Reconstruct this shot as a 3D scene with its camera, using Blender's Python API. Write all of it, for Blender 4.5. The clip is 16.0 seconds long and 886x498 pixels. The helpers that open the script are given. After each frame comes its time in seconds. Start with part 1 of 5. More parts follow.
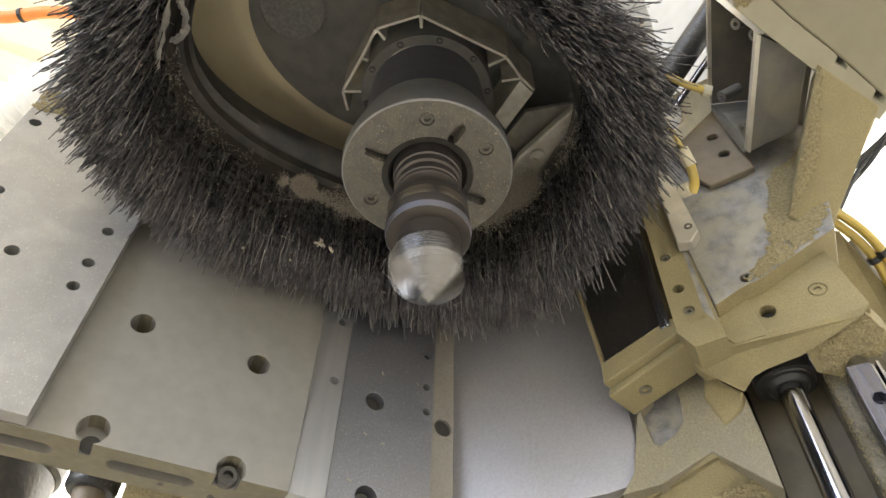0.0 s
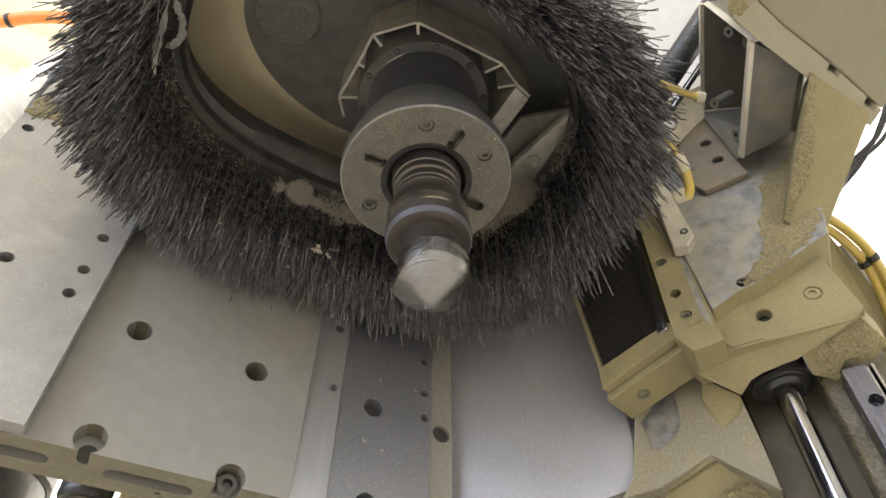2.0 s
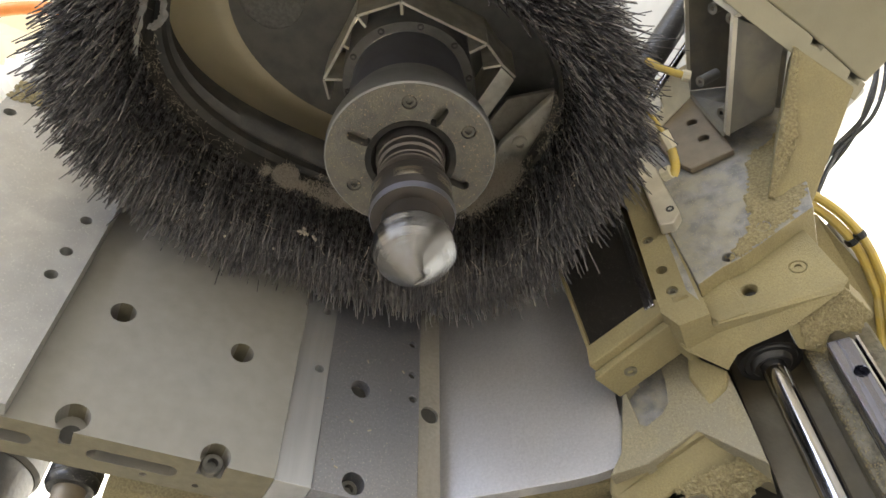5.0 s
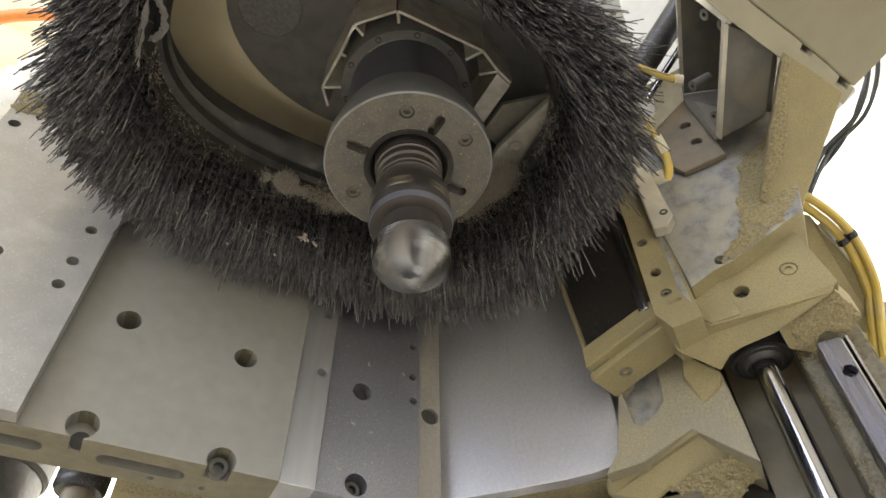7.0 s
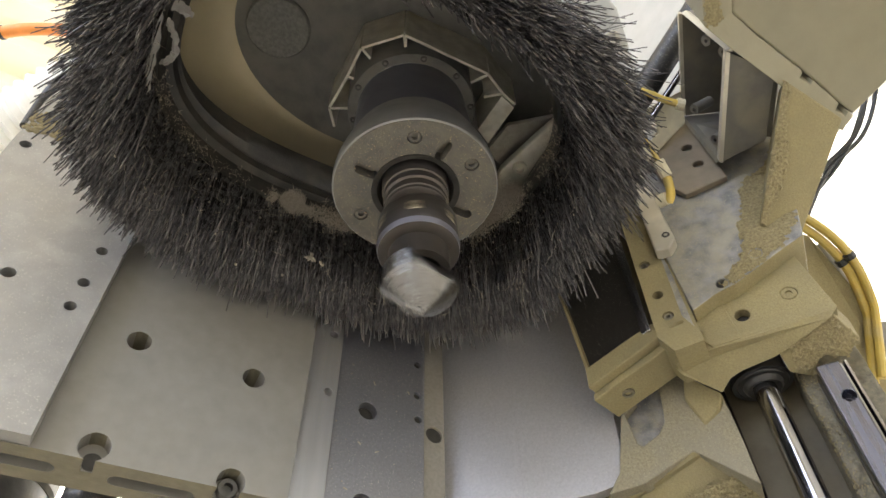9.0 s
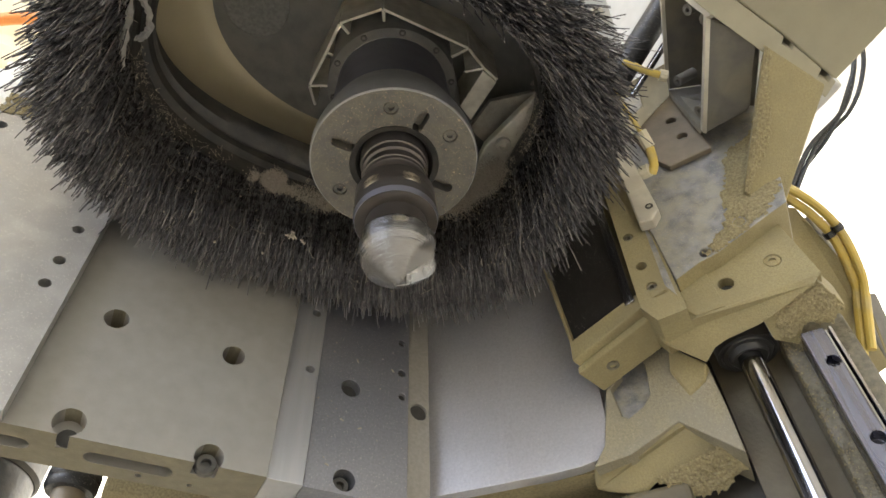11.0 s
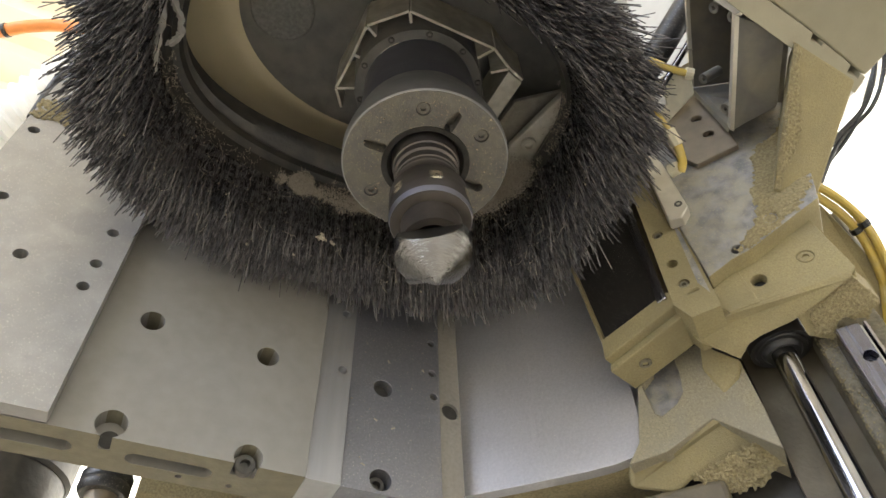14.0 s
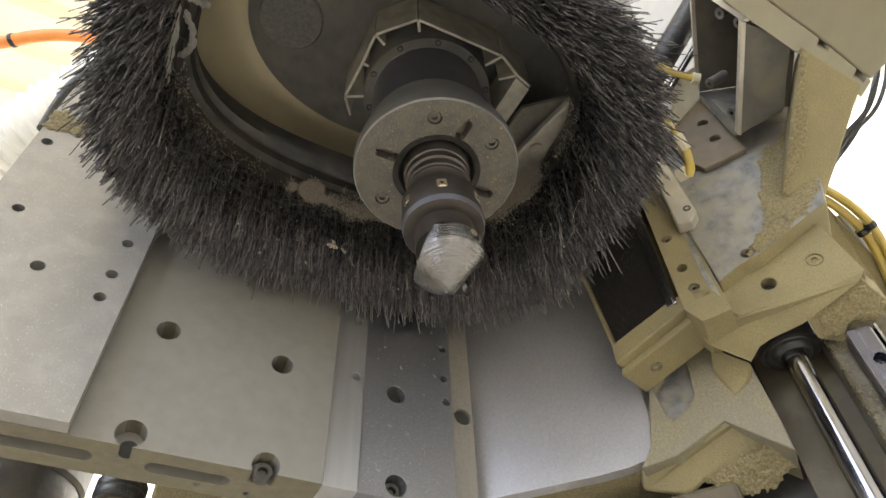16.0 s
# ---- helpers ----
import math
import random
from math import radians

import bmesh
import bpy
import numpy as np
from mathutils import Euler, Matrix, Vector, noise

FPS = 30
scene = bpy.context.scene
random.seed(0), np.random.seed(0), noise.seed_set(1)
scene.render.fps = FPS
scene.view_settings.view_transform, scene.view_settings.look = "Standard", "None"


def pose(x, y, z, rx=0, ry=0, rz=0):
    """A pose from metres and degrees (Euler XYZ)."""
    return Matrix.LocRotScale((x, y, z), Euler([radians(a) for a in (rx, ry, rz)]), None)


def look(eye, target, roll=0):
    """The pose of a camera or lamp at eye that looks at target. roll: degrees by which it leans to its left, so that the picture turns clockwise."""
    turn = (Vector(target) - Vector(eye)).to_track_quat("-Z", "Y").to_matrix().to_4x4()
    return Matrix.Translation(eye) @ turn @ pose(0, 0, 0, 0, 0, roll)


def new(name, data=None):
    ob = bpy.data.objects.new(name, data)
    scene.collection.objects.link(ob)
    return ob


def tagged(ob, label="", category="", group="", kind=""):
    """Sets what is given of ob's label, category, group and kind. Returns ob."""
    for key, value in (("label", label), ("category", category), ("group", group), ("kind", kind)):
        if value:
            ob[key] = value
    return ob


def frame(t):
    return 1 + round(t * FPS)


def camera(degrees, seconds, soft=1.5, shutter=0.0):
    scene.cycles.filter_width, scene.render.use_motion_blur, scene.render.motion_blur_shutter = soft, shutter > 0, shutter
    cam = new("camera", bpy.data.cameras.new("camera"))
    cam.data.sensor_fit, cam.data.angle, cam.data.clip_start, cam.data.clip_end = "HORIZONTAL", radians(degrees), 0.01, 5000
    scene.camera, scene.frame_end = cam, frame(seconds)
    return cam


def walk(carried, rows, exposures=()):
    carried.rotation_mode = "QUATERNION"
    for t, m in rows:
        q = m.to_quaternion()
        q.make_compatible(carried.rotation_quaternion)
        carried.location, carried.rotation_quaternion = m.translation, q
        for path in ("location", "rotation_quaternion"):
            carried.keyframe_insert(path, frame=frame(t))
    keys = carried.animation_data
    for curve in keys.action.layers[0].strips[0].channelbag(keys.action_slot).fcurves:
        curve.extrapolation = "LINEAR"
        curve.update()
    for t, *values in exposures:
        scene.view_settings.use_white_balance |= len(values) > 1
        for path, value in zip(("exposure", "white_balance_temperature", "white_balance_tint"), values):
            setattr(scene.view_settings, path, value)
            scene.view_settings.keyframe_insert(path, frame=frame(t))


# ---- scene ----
cam = camera(68.0, 16.0, 1.5, 0.8)
PATH = [
    (0, (0.019, 0.009, 1.116), (0.589, 1.225, 2.598), 1.7),
    (0.5, (0.017, 0.009, 1.117), (0.598, 1.217, 2.601), 1.1),
    (1, (0.014, 0.009, 1.116), (0.606, 1.208, 2.603), 0.6),
    (1.5, (0.009, 0.009, 1.116), (0.606, 1.199, 2.608), 0.4),
    (2, (0.01, 0.014, 1.115), (0.613, 1.196, 2.611), 0.1),
    (2.5, (0.014, 0.013, 1.115), (0.624, 1.199, 2.605), -0.1),
    (3, (0.017, 0.016, 1.112), (0.625, 1.199, 2.605), -0.1),
    (3.5, (0.018, 0.02, 1.109), (0.624, 1.205, 2.602), -0.2),
    (4, (0.02, 0.021, 1.107), (0.634, 1.202, 2.6), -0.6),
    (6.5, (0.024, 0.017, 1.106), (0.636, 1.201, 2.598), -1.3),
    (7, (0.018, 0.009, 1.104), (0.639, 1.2, 2.587), -1.5),
    (7.5, (0.011, 0.005, 1.106), (0.639, 1.196, 2.585), -1.6),
    (8, (0.004, 0.002, 1.108), (0.628, 1.189, 2.592), -1.5),
    (8.5, (0.003, -0.002, 1.109), (0.628, 1.182, 2.595), -1.5),
    (9, (0.005, -0.002, 1.108), (0.629, 1.176, 2.598), -1.5),
    (11.5, (0.029, 0.008, 1.098), (0.652, 1.192, 2.584), -2.4),
    (12, (0.026, 0.008, 1.099), (0.646, 1.191, 2.587), -2.4),
    (12.5, (0.02, 0.009, 1.097), (0.636, 1.191, 2.588), -2.6),
    (13, (0.014, 0.01, 1.096), (0.63, 1.192, 2.587), -2.6),
    (13.5, (0.01, 0.013, 1.096), (0.623, 1.194, 2.589), -2.6),
    (14, (0.008, 0.017, 1.096), (0.617, 1.199, 2.59), -2.5),
    (14.5, (0.006, 0.018, 1.096), (0.615, 1.2, 2.59), -2.7),
    (15, (0.009, 0.018, 1.095), (0.613, 1.202, 2.589), -2.8),
    (15.5, (0.004, 0.017, 1.095), (0.613, 1.201, 2.588), -3.1),
    (16, (-0.003, 0.015, 1.096), (0.605, 1.195, 2.592), -3.1),
]
walk(cam, [(t, look(eye, target, roll)) for t, eye, target, roll in PATH], [(0, 0.14), (3, 0.08), (7, 0.0), (16, 0.0)])


# ---- world, sun, large lights ----
world = bpy.data.worlds.new("world")
scene.world = world
world.use_nodes = True
wn = world.node_tree
sky = wn.nodes.new("ShaderNodeTexSky")
sky.sky_type, sky.sun_disc = "NISHITA", False
sky.sun_elevation, sky.sun_rotation = radians(40), radians(200)
wn.nodes["Background"].inputs["Strength"].default_value = 0.15
wn.links.new(sky.outputs[0], wn.nodes["Background"].inputs["Color"])

sun = new("sun", bpy.data.lights.new("sun", "SUN"))
sun.data.energy, sun.data.angle, sun.data.color = 5.0, radians(0.5), (1.0, 0.95, 0.86)
sun.matrix_basis = look((0, -12, 10), (2.4, -4, 4.2))


def window_lamp(name, eye, target, wide, high, watts, colour):
    """Daylight that enters by an opening of the hall."""
    ob = new(name, bpy.data.lights.new(name, "AREA"))
    ob.data.shape, ob.data.size, ob.data.size_y = "RECTANGLE", wide, high
    ob.data.energy, ob.data.color = watts, colour
    ob.matrix_basis = look(eye, target)
    return ob


COOL, WARM = (0.58, 0.70, 1.0), (1.0, 0.96, 0.89)
window_lamp("daylight_west", (-4.9, -2.0, 3.4), (0, -2.0, 3.3), 5.0, 3.4, 310, COOL)
window_lamp("daylight_east", (3.5, 1.7, 3.3), (0, 1.7, 3.0), 7.0, 3.4, 120, WARM)
window_lamp("daylight_south", (-0.5, -6.9, 2.2), (-0.5, 0, 2.1), 7.0, 3.0, 95, WARM)


# ---- materials ----
def material(name, base, rough=0.5, metal=0.0, spread=0.12, grain=60.0, bump=0.15, bump_scale=250.0, tint=None,
             patch=0.0, patch_scale=9.0, stretch=(1, 1, 1), emit=0.0, dots=0.0, dot_colour=(0.6, 0.5, 0.36), islands=None):
    """A surface with variation at two scales: fine grain and broad stains, fine relief, and optional specks of dust."""
    m = bpy.data.materials.new(name)
    m.use_nodes = True
    nt = m.node_tree
    b = nt.nodes["Principled BSDF"]
    co = nt.nodes.new("ShaderNodeTexCoord")
    mp = nt.nodes.new("ShaderNodeMapping")
    mp.inputs["Scale"].default_value = stretch
    nt.links.new(co.outputs["Object"], mp.inputs["Vector"])

    def noise_at(scale, detail=4.0):
        n = nt.nodes.new("ShaderNodeTexNoise")
        n.inputs["Scale"].default_value, n.inputs["Detail"].default_value = scale, detail
        nt.links.new(mp.outputs[0], n.inputs["Vector"])
        return n

    def ramp(source, lo, hi, c0, c1):
        r = nt.nodes.new("ShaderNodeValToRGB")
        r.color_ramp.elements[0].position, r.color_ramp.elements[1].position = lo, hi
        r.color_ramp.elements[0].color, r.color_ramp.elements[1].color = (*c0, 1), (*c1, 1)
        nt.links.new(source, r.inputs[0])
        return r

    def mix(fac, a, c):
        x = nt.nodes.new("ShaderNodeMix")
        x.data_type = "RGBA"
        nt.links.new(fac, x.inputs[0]), nt.links.new(a, x.inputs[6])
        if isinstance(c, tuple):
            x.inputs[7].default_value = (*c, 1)
        else:
            nt.links.new(c, x.inputs[7])
        return x.outputs[2]

    lo = tuple(v * (1 - spread) for v in base)
    hi = tuple(min(1, v * (1 + spread)) for v in base)
    colour = ramp(noise_at(grain).outputs[0], 0.3, 0.7, lo, hi).outputs[0]
    if patch:
        pm = ramp(noise_at(patch_scale, 6.0).outputs[0], 0.42, 0.62, (0, 0, 0), (patch, patch, patch))
        colour = mix(pm.outputs[0], colour, tint or tuple(v * 0.6 for v in base))
    if dots:
        dm = ramp(noise_at(1100, 2.0).outputs[0], 0.66 - 0.08 * dots, 0.72, (0, 0, 0), (1, 1, 1))
        colour = mix(dm.outputs[0], colour, dot_colour)
    nt.links.new(colour, b.inputs["Base Color"])
    rr = ramp(noise_at(grain * 0.4).outputs[0], 0.3, 0.7, (max(0.03, rough - 0.09),) * 3, (min(1, rough + 0.09),) * 3)
    nt.links.new(rr.outputs[0], b.inputs["Roughness"])
    b.inputs["Metallic"].default_value = metal
    if bump:
        bp = nt.nodes.new("ShaderNodeBump")
        bp.inputs["Strength"].default_value, bp.inputs["Distance"].default_value = bump, 0.002
        nt.links.new(noise_at(bump_scale, 5.0).outputs[0], bp.inputs["Height"])
        nt.links.new(bp.outputs[0], b.inputs["Normal"])
    if islands:
        ge = nt.nodes.new("ShaderNodeNewGeometry")
        ri = ramp(ge.outputs["Random Per Island"], 0.55, 1.0, base, islands)
        nt.links.new(ri.outputs[0], b.inputs["Base Color"])
    if emit:
        b.inputs["Emission Color"].default_value, b.inputs["Emission Strength"].default_value = (*base, 1), emit
    return m


DUST = (0.275, 0.230, 0.118)
M_PLATE = material("milled_plate", (0.252, 0.239, 0.212), 0.5, 0.25, 0.07, 90, 0.05, 500, patch=0.35, patch_scale=14, tint=(0.25, 0.24, 0.215), dots=0.0, dot_colour=(0.5, 0.48, 0.42))
M_PROUD = material("bright_plate", (0.345, 0.338, 0.322), 0.45, 0.45, 0.10, 70, 0.06, 500, patch=0.8, patch_scale=40, tint=(0.315, 0.308, 0.29), dots=0.1, dot_colour=(0.58, 0.55, 0.48))
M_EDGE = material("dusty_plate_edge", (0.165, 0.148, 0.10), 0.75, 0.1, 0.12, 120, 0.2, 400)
M_STRIP = material("ground_strip", (0.46, 0.46, 0.46), 0.385, 0.75, 0.06, 40, 0.04, 300, stretch=(4, 4, 0.3), dots=0.0, dot_colour=(0.62, 0.60, 0.55))
M_DARK = material("ground_strip_dark", (0.30, 0.30, 0.32), 0.40, 0.8, 0.10, 500, 0.04, 900, patch=0.0, dots=-0.1, dot_colour=(0.62, 0.60, 0.55))
M_GROOVE = material("dusty_groove", (0.27, 0.25, 0.215), 0.55, 0.3, 0.12, 300, 0.1, 300)
M_SHEET = material("aluminium_sheet", (0.50, 0.495, 0.51), 0.385, 0.6, 0.08, 500, 0.04, 900, patch=0.0, dots=-0.1, dot_colour=(0.66, 0.64, 0.60))
# Near-black for the bore ring, and for shade painted into holes and gaps.
M_BORE_SHADE = material("bore_steel_and_hole_shade", (0.045, 0.042, 0.036), 0.6, 0.2, 0.2, 200, 0.1)
M_BOLT = material("black_bolt", (0.10, 0.095, 0.085), 0.5, 0.6, 0.25, 200, 0.1)
M_CAST = material("dusty_casting", DUST, 0.9, 0.0, 0.12, 700, 0.4, 900, patch=0.6, patch_scale=22, tint=(0.215, 0.182, 0.100), dots=0.4, dot_colour=(0.25, 0.205, 0.12))
M_FILM = material("dust_film", (0.262, 0.230, 0.150), 0.85, 0.0, 0.20, 600, 0.4, 900, patch=0.7, patch_scale=30, tint=(0.235, 0.215, 0.165), dots=0.5, dot_colour=(0.36, 0.33, 0.26))
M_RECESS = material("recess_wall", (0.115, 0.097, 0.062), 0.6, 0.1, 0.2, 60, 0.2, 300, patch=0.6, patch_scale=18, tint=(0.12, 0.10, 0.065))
M_COLUMN = material("caked_column", (0.15, 0.132, 0.09), 0.9, 0.0, 0.35, 260, 0.8, 500, patch=0.6, patch_scale=40, tint=(0.24, 0.22, 0.17))
M_RAILB = material("blued_rail", (0.15, 0.15, 0.175), 0.26, 1.0, 0.06, 60, 0.03, 300, stretch=(8, 8, 0.3))
M_CRUST = material("dust_crust", (0.275, 0.228, 0.122), 0.95, 0.0, 0.25, 500, 0.9, 1100)
M_BARE = material("bare_casting", (0.225, 0.222, 0.22), 0.55, 0.3, 0.3, 90, 0.35, 300, patch=0.65, patch_scale=60, tint=(0.34, 0.315, 0.24), dots=0.6, dot_colour=(0.42, 0.37, 0.26))
M_COVER = material("painted_cover", (0.27, 0.245, 0.17), 0.7, 0.0, 0.06, 60, 0.1, 500, patch=0.3, patch_scale=8, tint=(0.24, 0.215, 0.14))
M_CHANNEL = material("grey_channel", (0.14, 0.132, 0.115), 0.6, 0.2, 0.12, 80, 0.15, 300, patch=0.6, patch_scale=30, tint=(0.24, 0.215, 0.15))
M_PANEL = material("black_panel", (0.018, 0.016, 0.014), 0.385, 0.0, 0.2, 60, 0.05, 300, dots=-0.25, dot_colour=(0.5, 0.48, 0.42))
M_RAIL = material("ground_steel", (0.55, 0.55, 0.58), 0.22, 1.0, 0.05, 40, 0.02, 300, stretch=(8, 8, 0.2))
M_ROD = material("chromed_rod", (0.36, 0.36, 0.38), 0.12, 1.0, 0.02, 40, 0.0)
M_SPIN = material("spindle_nose", (0.36, 0.36, 0.35), 0.45, 0.6, 0.06, 120, 0.05, 500)
M_FACE = material("spindle_face", (0.135, 0.128, 0.112), 0.62, 0.3, 0.14, 150, 0.2, 600, patch=0.5, patch_scale=60, tint=(0.21, 0.19, 0.145), dots=0.2, dot_colour=(0.55, 0.42, 0.25))
M_HOUSE = material("spindle_housing", (0.22, 0.225, 0.27), 0.385, 0.7, 0.05, 80, 0.03)
M_HOLD = material("tool_holder_steel", (0.14, 0.127, 0.118), 0.42, 0.85, 0.08, 60, 0.03, 300, stretch=(1, 1, 6))
# Holder steel darkened by the shade above the cutter.
M_END_SHADE = material("shaded_holder_steel", (0.055, 0.047, 0.040), 0.5, 0.5, 0.15, 80, 0.05, 300)
M_BEVEL = material("holder_bevel", (0.38, 0.38, 0.44), 0.40, 1.0, 0.04, 60, 0.0)
M_BRASS = material("brass_screw", (0.62, 0.55, 0.40), 0.35, 0.8, 0.1, 200, 0.05)
M_GULLET = material("cutter_gullet", (0.185, 0.178, 0.168), 0.36, 1.0, 0.06, 120, 0.03, 300)
M_CUT = material("cutter_alloy", (0.22, 0.215, 0.21), 0.15, 1.0, 0.10, 160, 0.0)


def turned_rings(m, strength):
    """Uneven turned rings round the object's own axis, as relief."""
    nt = m.node_tree
    link = nt.links.new
    co, xyz, mix = nt.nodes.new("ShaderNodeTexCoord"), nt.nodes.new("ShaderNodeSeparateXYZ"), nt.nodes.new("ShaderNodeCombineXYZ")
    link(co.outputs["Object"], xyz.inputs[0])

    def calc(operation, a, b):
        n = nt.nodes.new("ShaderNodeMath")
        n.operation = operation
        for socket, value in zip(n.inputs, (a, b)):
            if isinstance(value, float):
                socket.default_value = value
            else:
                link(value, socket)
        return n.outputs[0]

    x, y, z = xyz.outputs
    r = calc("SQRT", calc("ADD", calc("MULTIPLY", x, x), calc("MULTIPLY", y, y)), 0.0)
    link(calc("MULTIPLY", r, 900.0), mix.inputs[0])
    link(calc("MULTIPLY", z, 900.0), mix.inputs[1])
    link(calc("MULTIPLY", calc("ARCTAN2", y, x), 2.5), mix.inputs[2])
    tex, bump = nt.nodes.new("ShaderNodeTexNoise"), nt.nodes.new("ShaderNodeBump")
    tex.inputs["Scale"].default_value, tex.inputs["Detail"].default_value = 1.0, 3.0
    link(mix.outputs[0], tex.inputs["Vector"])
    bump.inputs["Strength"].default_value, bump.inputs["Distance"].default_value = strength, 0.001
    link(tex.outputs[0], bump.inputs["Height"])
    link(bump.outputs[0], nt.nodes["Principled BSDF"].inputs["Normal"])


turned_rings(M_CUT, 1.0)
M_CARBIDE = material("carbide_insert", (0.26, 0.26, 0.26), 0.28, 1.0, 0.04, 90, 0.0)
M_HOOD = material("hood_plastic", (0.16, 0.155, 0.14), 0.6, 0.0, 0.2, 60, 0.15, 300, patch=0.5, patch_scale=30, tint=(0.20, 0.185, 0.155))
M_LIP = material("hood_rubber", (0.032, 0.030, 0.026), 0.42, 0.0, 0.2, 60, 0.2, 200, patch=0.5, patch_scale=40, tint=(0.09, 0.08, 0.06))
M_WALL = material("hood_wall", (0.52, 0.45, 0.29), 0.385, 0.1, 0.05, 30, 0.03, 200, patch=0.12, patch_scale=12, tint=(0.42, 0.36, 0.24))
M_BRIS = material("bristle_nylon", (0.060, 0.056, 0.057), 0.27, 0.0, 0.5, 400, 0.0, islands=(0.23, 0.212, 0.20))
M_FLUFF = material("wood_dust_fluff", (0.50, 0.44, 0.35), 1.0, 0.0, 0.2, 400, 0.6, 900)
M_TAPE = material("torn_tape", (0.35, 0.335, 0.31), 0.7, 0.0, 0.15, 120, 0.2, 400)
M_FLECK = material("tan_fleck", (0.46, 0.36, 0.25), 0.9, 0.0, 0.4, 700, 0.1)
M_CHIP = material("wood_chip", (0.50, 0.44, 0.34), 0.9, 0.0, 0.2, 300, 0.2)
M_ALU = material("cast_aluminium", (0.56, 0.53, 0.45), 0.45, 0.5, 0.12, 80, 0.15, 300, patch=0.5, patch_scale=40, tint=(0.34, 0.31, 0.24))
M_YEL = material("yellow_hose", (0.56, 0.41, 0.09), 0.5, 0.0, 0.1, 80, 0.05, patch=0.5, patch_scale=60, tint=(0.45, 0.38, 0.2))
M_PALE = material("pale_fitting", (0.60, 0.55, 0.40), 0.6, 0.0, 0.1, 80, 0.1)
M_BLACK = material("black_rubber", (0.02, 0.02, 0.02), 0.4, 0.0, 0.3, 80, 0.1, 200, dots=0.3, dot_colour=(0.3, 0.28, 0.25))
M_ORANGE = material("orange_cable", (0.78, 0.27, 0.06), 0.45, 0.0, 0.08, 80, 0.05)
M_SEAL = material("seal_rubber", (0.018, 0.017, 0.016), 0.45, 0.0, 0.3, 80, 0.1, 200)
M_WHITE = material("white_duct", (0.80, 0.79, 0.74), 0.6, 0.0, 0.05, 40, 0.05)
M_GREY = material("grey_paint", (0.42, 0.42, 0.40), 0.5, 0.0, 0.06, 40, 0.05)
M_BRKT = material("bright_bracket", (0.74, 0.70, 0.60), 0.5, 0.2, 0.12, 80, 0.15, 300, patch=0.5, patch_scale=60, tint=(0.50, 0.45, 0.34))
M_ARM = material("dusty_arm", (0.34, 0.31, 0.25), 0.8, 0.0, 0.15, 200, 0.3, 500, patch=0.6, patch_scale=50, tint=(0.25, 0.225, 0.18))
M_BOSS = material("rough_boss", (0.21, 0.205, 0.185), 0.8, 0.0, 0.2, 300, 0.5, 500)
M_BROWN = material("stained_plate", (0.21, 0.175, 0.125), 0.6, 0.3, 0.12, 80, 0.1, 300)
M_HAZE = material("daylight_haze", (1.0, 0.97, 0.90), 1.0, 0.0, 0.0, 1, 0.0, emit=2.2)
M_HALLW = material("hall_wall", (0.78, 0.75, 0.68), 0.85, 0.0, 0.04, 3, 0.05, 20)
M_ROOF = material("roof_sheet", (0.86, 0.77, 0.58), 0.6, 0.0, 0.05, 3, 0.03, 20)
M_FLOOR = material("concrete", (0.56, 0.54, 0.50), 0.7, 0.0, 0.12, 6, 0.1, 40, patch=0.4, patch_scale=0.8)


# ---- building helpers ----
BASES = {}


def thing(name, base, label, category, group="", kind=""):
    """An Empty at a thing's base; its parts are built in world places and brought into its space."""
    ob = new(name)
    m = base if isinstance(base, Matrix) else Matrix.Translation(base)
    ob.matrix_basis = m
    ob.empty_display_size = 0.02
    BASES[ob] = m.inverted()
    return tagged(ob, label, category, group, kind)


def part(name, bm, mat, parent, label="", bevel=0.0, smooth=False, local=False, kind=""):
    """One mesh object under a thing or under a part."""
    if not local:
        bm.transform(BASES[parent])
    bmesh.ops.recalc_face_normals(bm, faces=bm.faces)
    me = bpy.data.meshes.new(name)
    bm.to_mesh(me), bm.free()
    me.materials.append(mat)
    ob = new(name, me)
    ob.parent = parent
    BASES[ob] = BASES[parent]
    if smooth:
        me.shade_smooth()
        me.set_sharp_from_angle(angle=radians(35))
    if bevel:
        mod = ob.modifiers.new("edge", "BEVEL")
        mod.width, mod.segments, mod.limit_method, mod.angle_limit = bevel, 2, "ANGLE", radians(35)
        mod.harden_normals = False
    return tagged(ob, label, kind=kind)


def prism(outline, y0, y1, m=Matrix()):
    """A prism: the outline in (x, z), from y0 to y1, placed by m."""
    bm = bmesh.new()
    a = [bm.verts.new(m @ Vector((x, y0, z))) for x, z in outline]
    b = [bm.verts.new(m @ Vector((x, y1, z))) for x, z in outline]
    bm.faces.new(a), bm.faces.new(b[::-1])
    for i in range(len(a)):
        j = (i + 1) % len(a)
        bm.faces.new((a[j], a[i], b[i], b[j]))
    return bm


def box(x0, x1, y0, y1, z0, z1, m=Matrix()):
    return prism([(x0, z0), (x1, z0), (x1, z1), (x0, z1)], y0, y1, m)


def lathe(profile, m=Matrix(), steps=64, closed=False):
    """A body of revolution about z from (radius, height) pairs."""
    bm = bmesh.new()
    rings = []
    for r, h in profile:
        rings.append([bm.verts.new(m @ Vector((r * math.cos(2 * math.pi * i / steps), r * math.sin(2 * math.pi * i / steps), h))) for i in range(steps)])
    for a, b in zip(rings, rings[1:] + (rings[:1] if closed else [])):
        for i in range(steps):
            j = (i + 1) % steps
            bm.faces.new((a[i], a[j], b[j], b[i]))
    if not closed:
        bm.faces.new(rings[0][::-1]), bm.faces.new(rings[-1])
    return bm


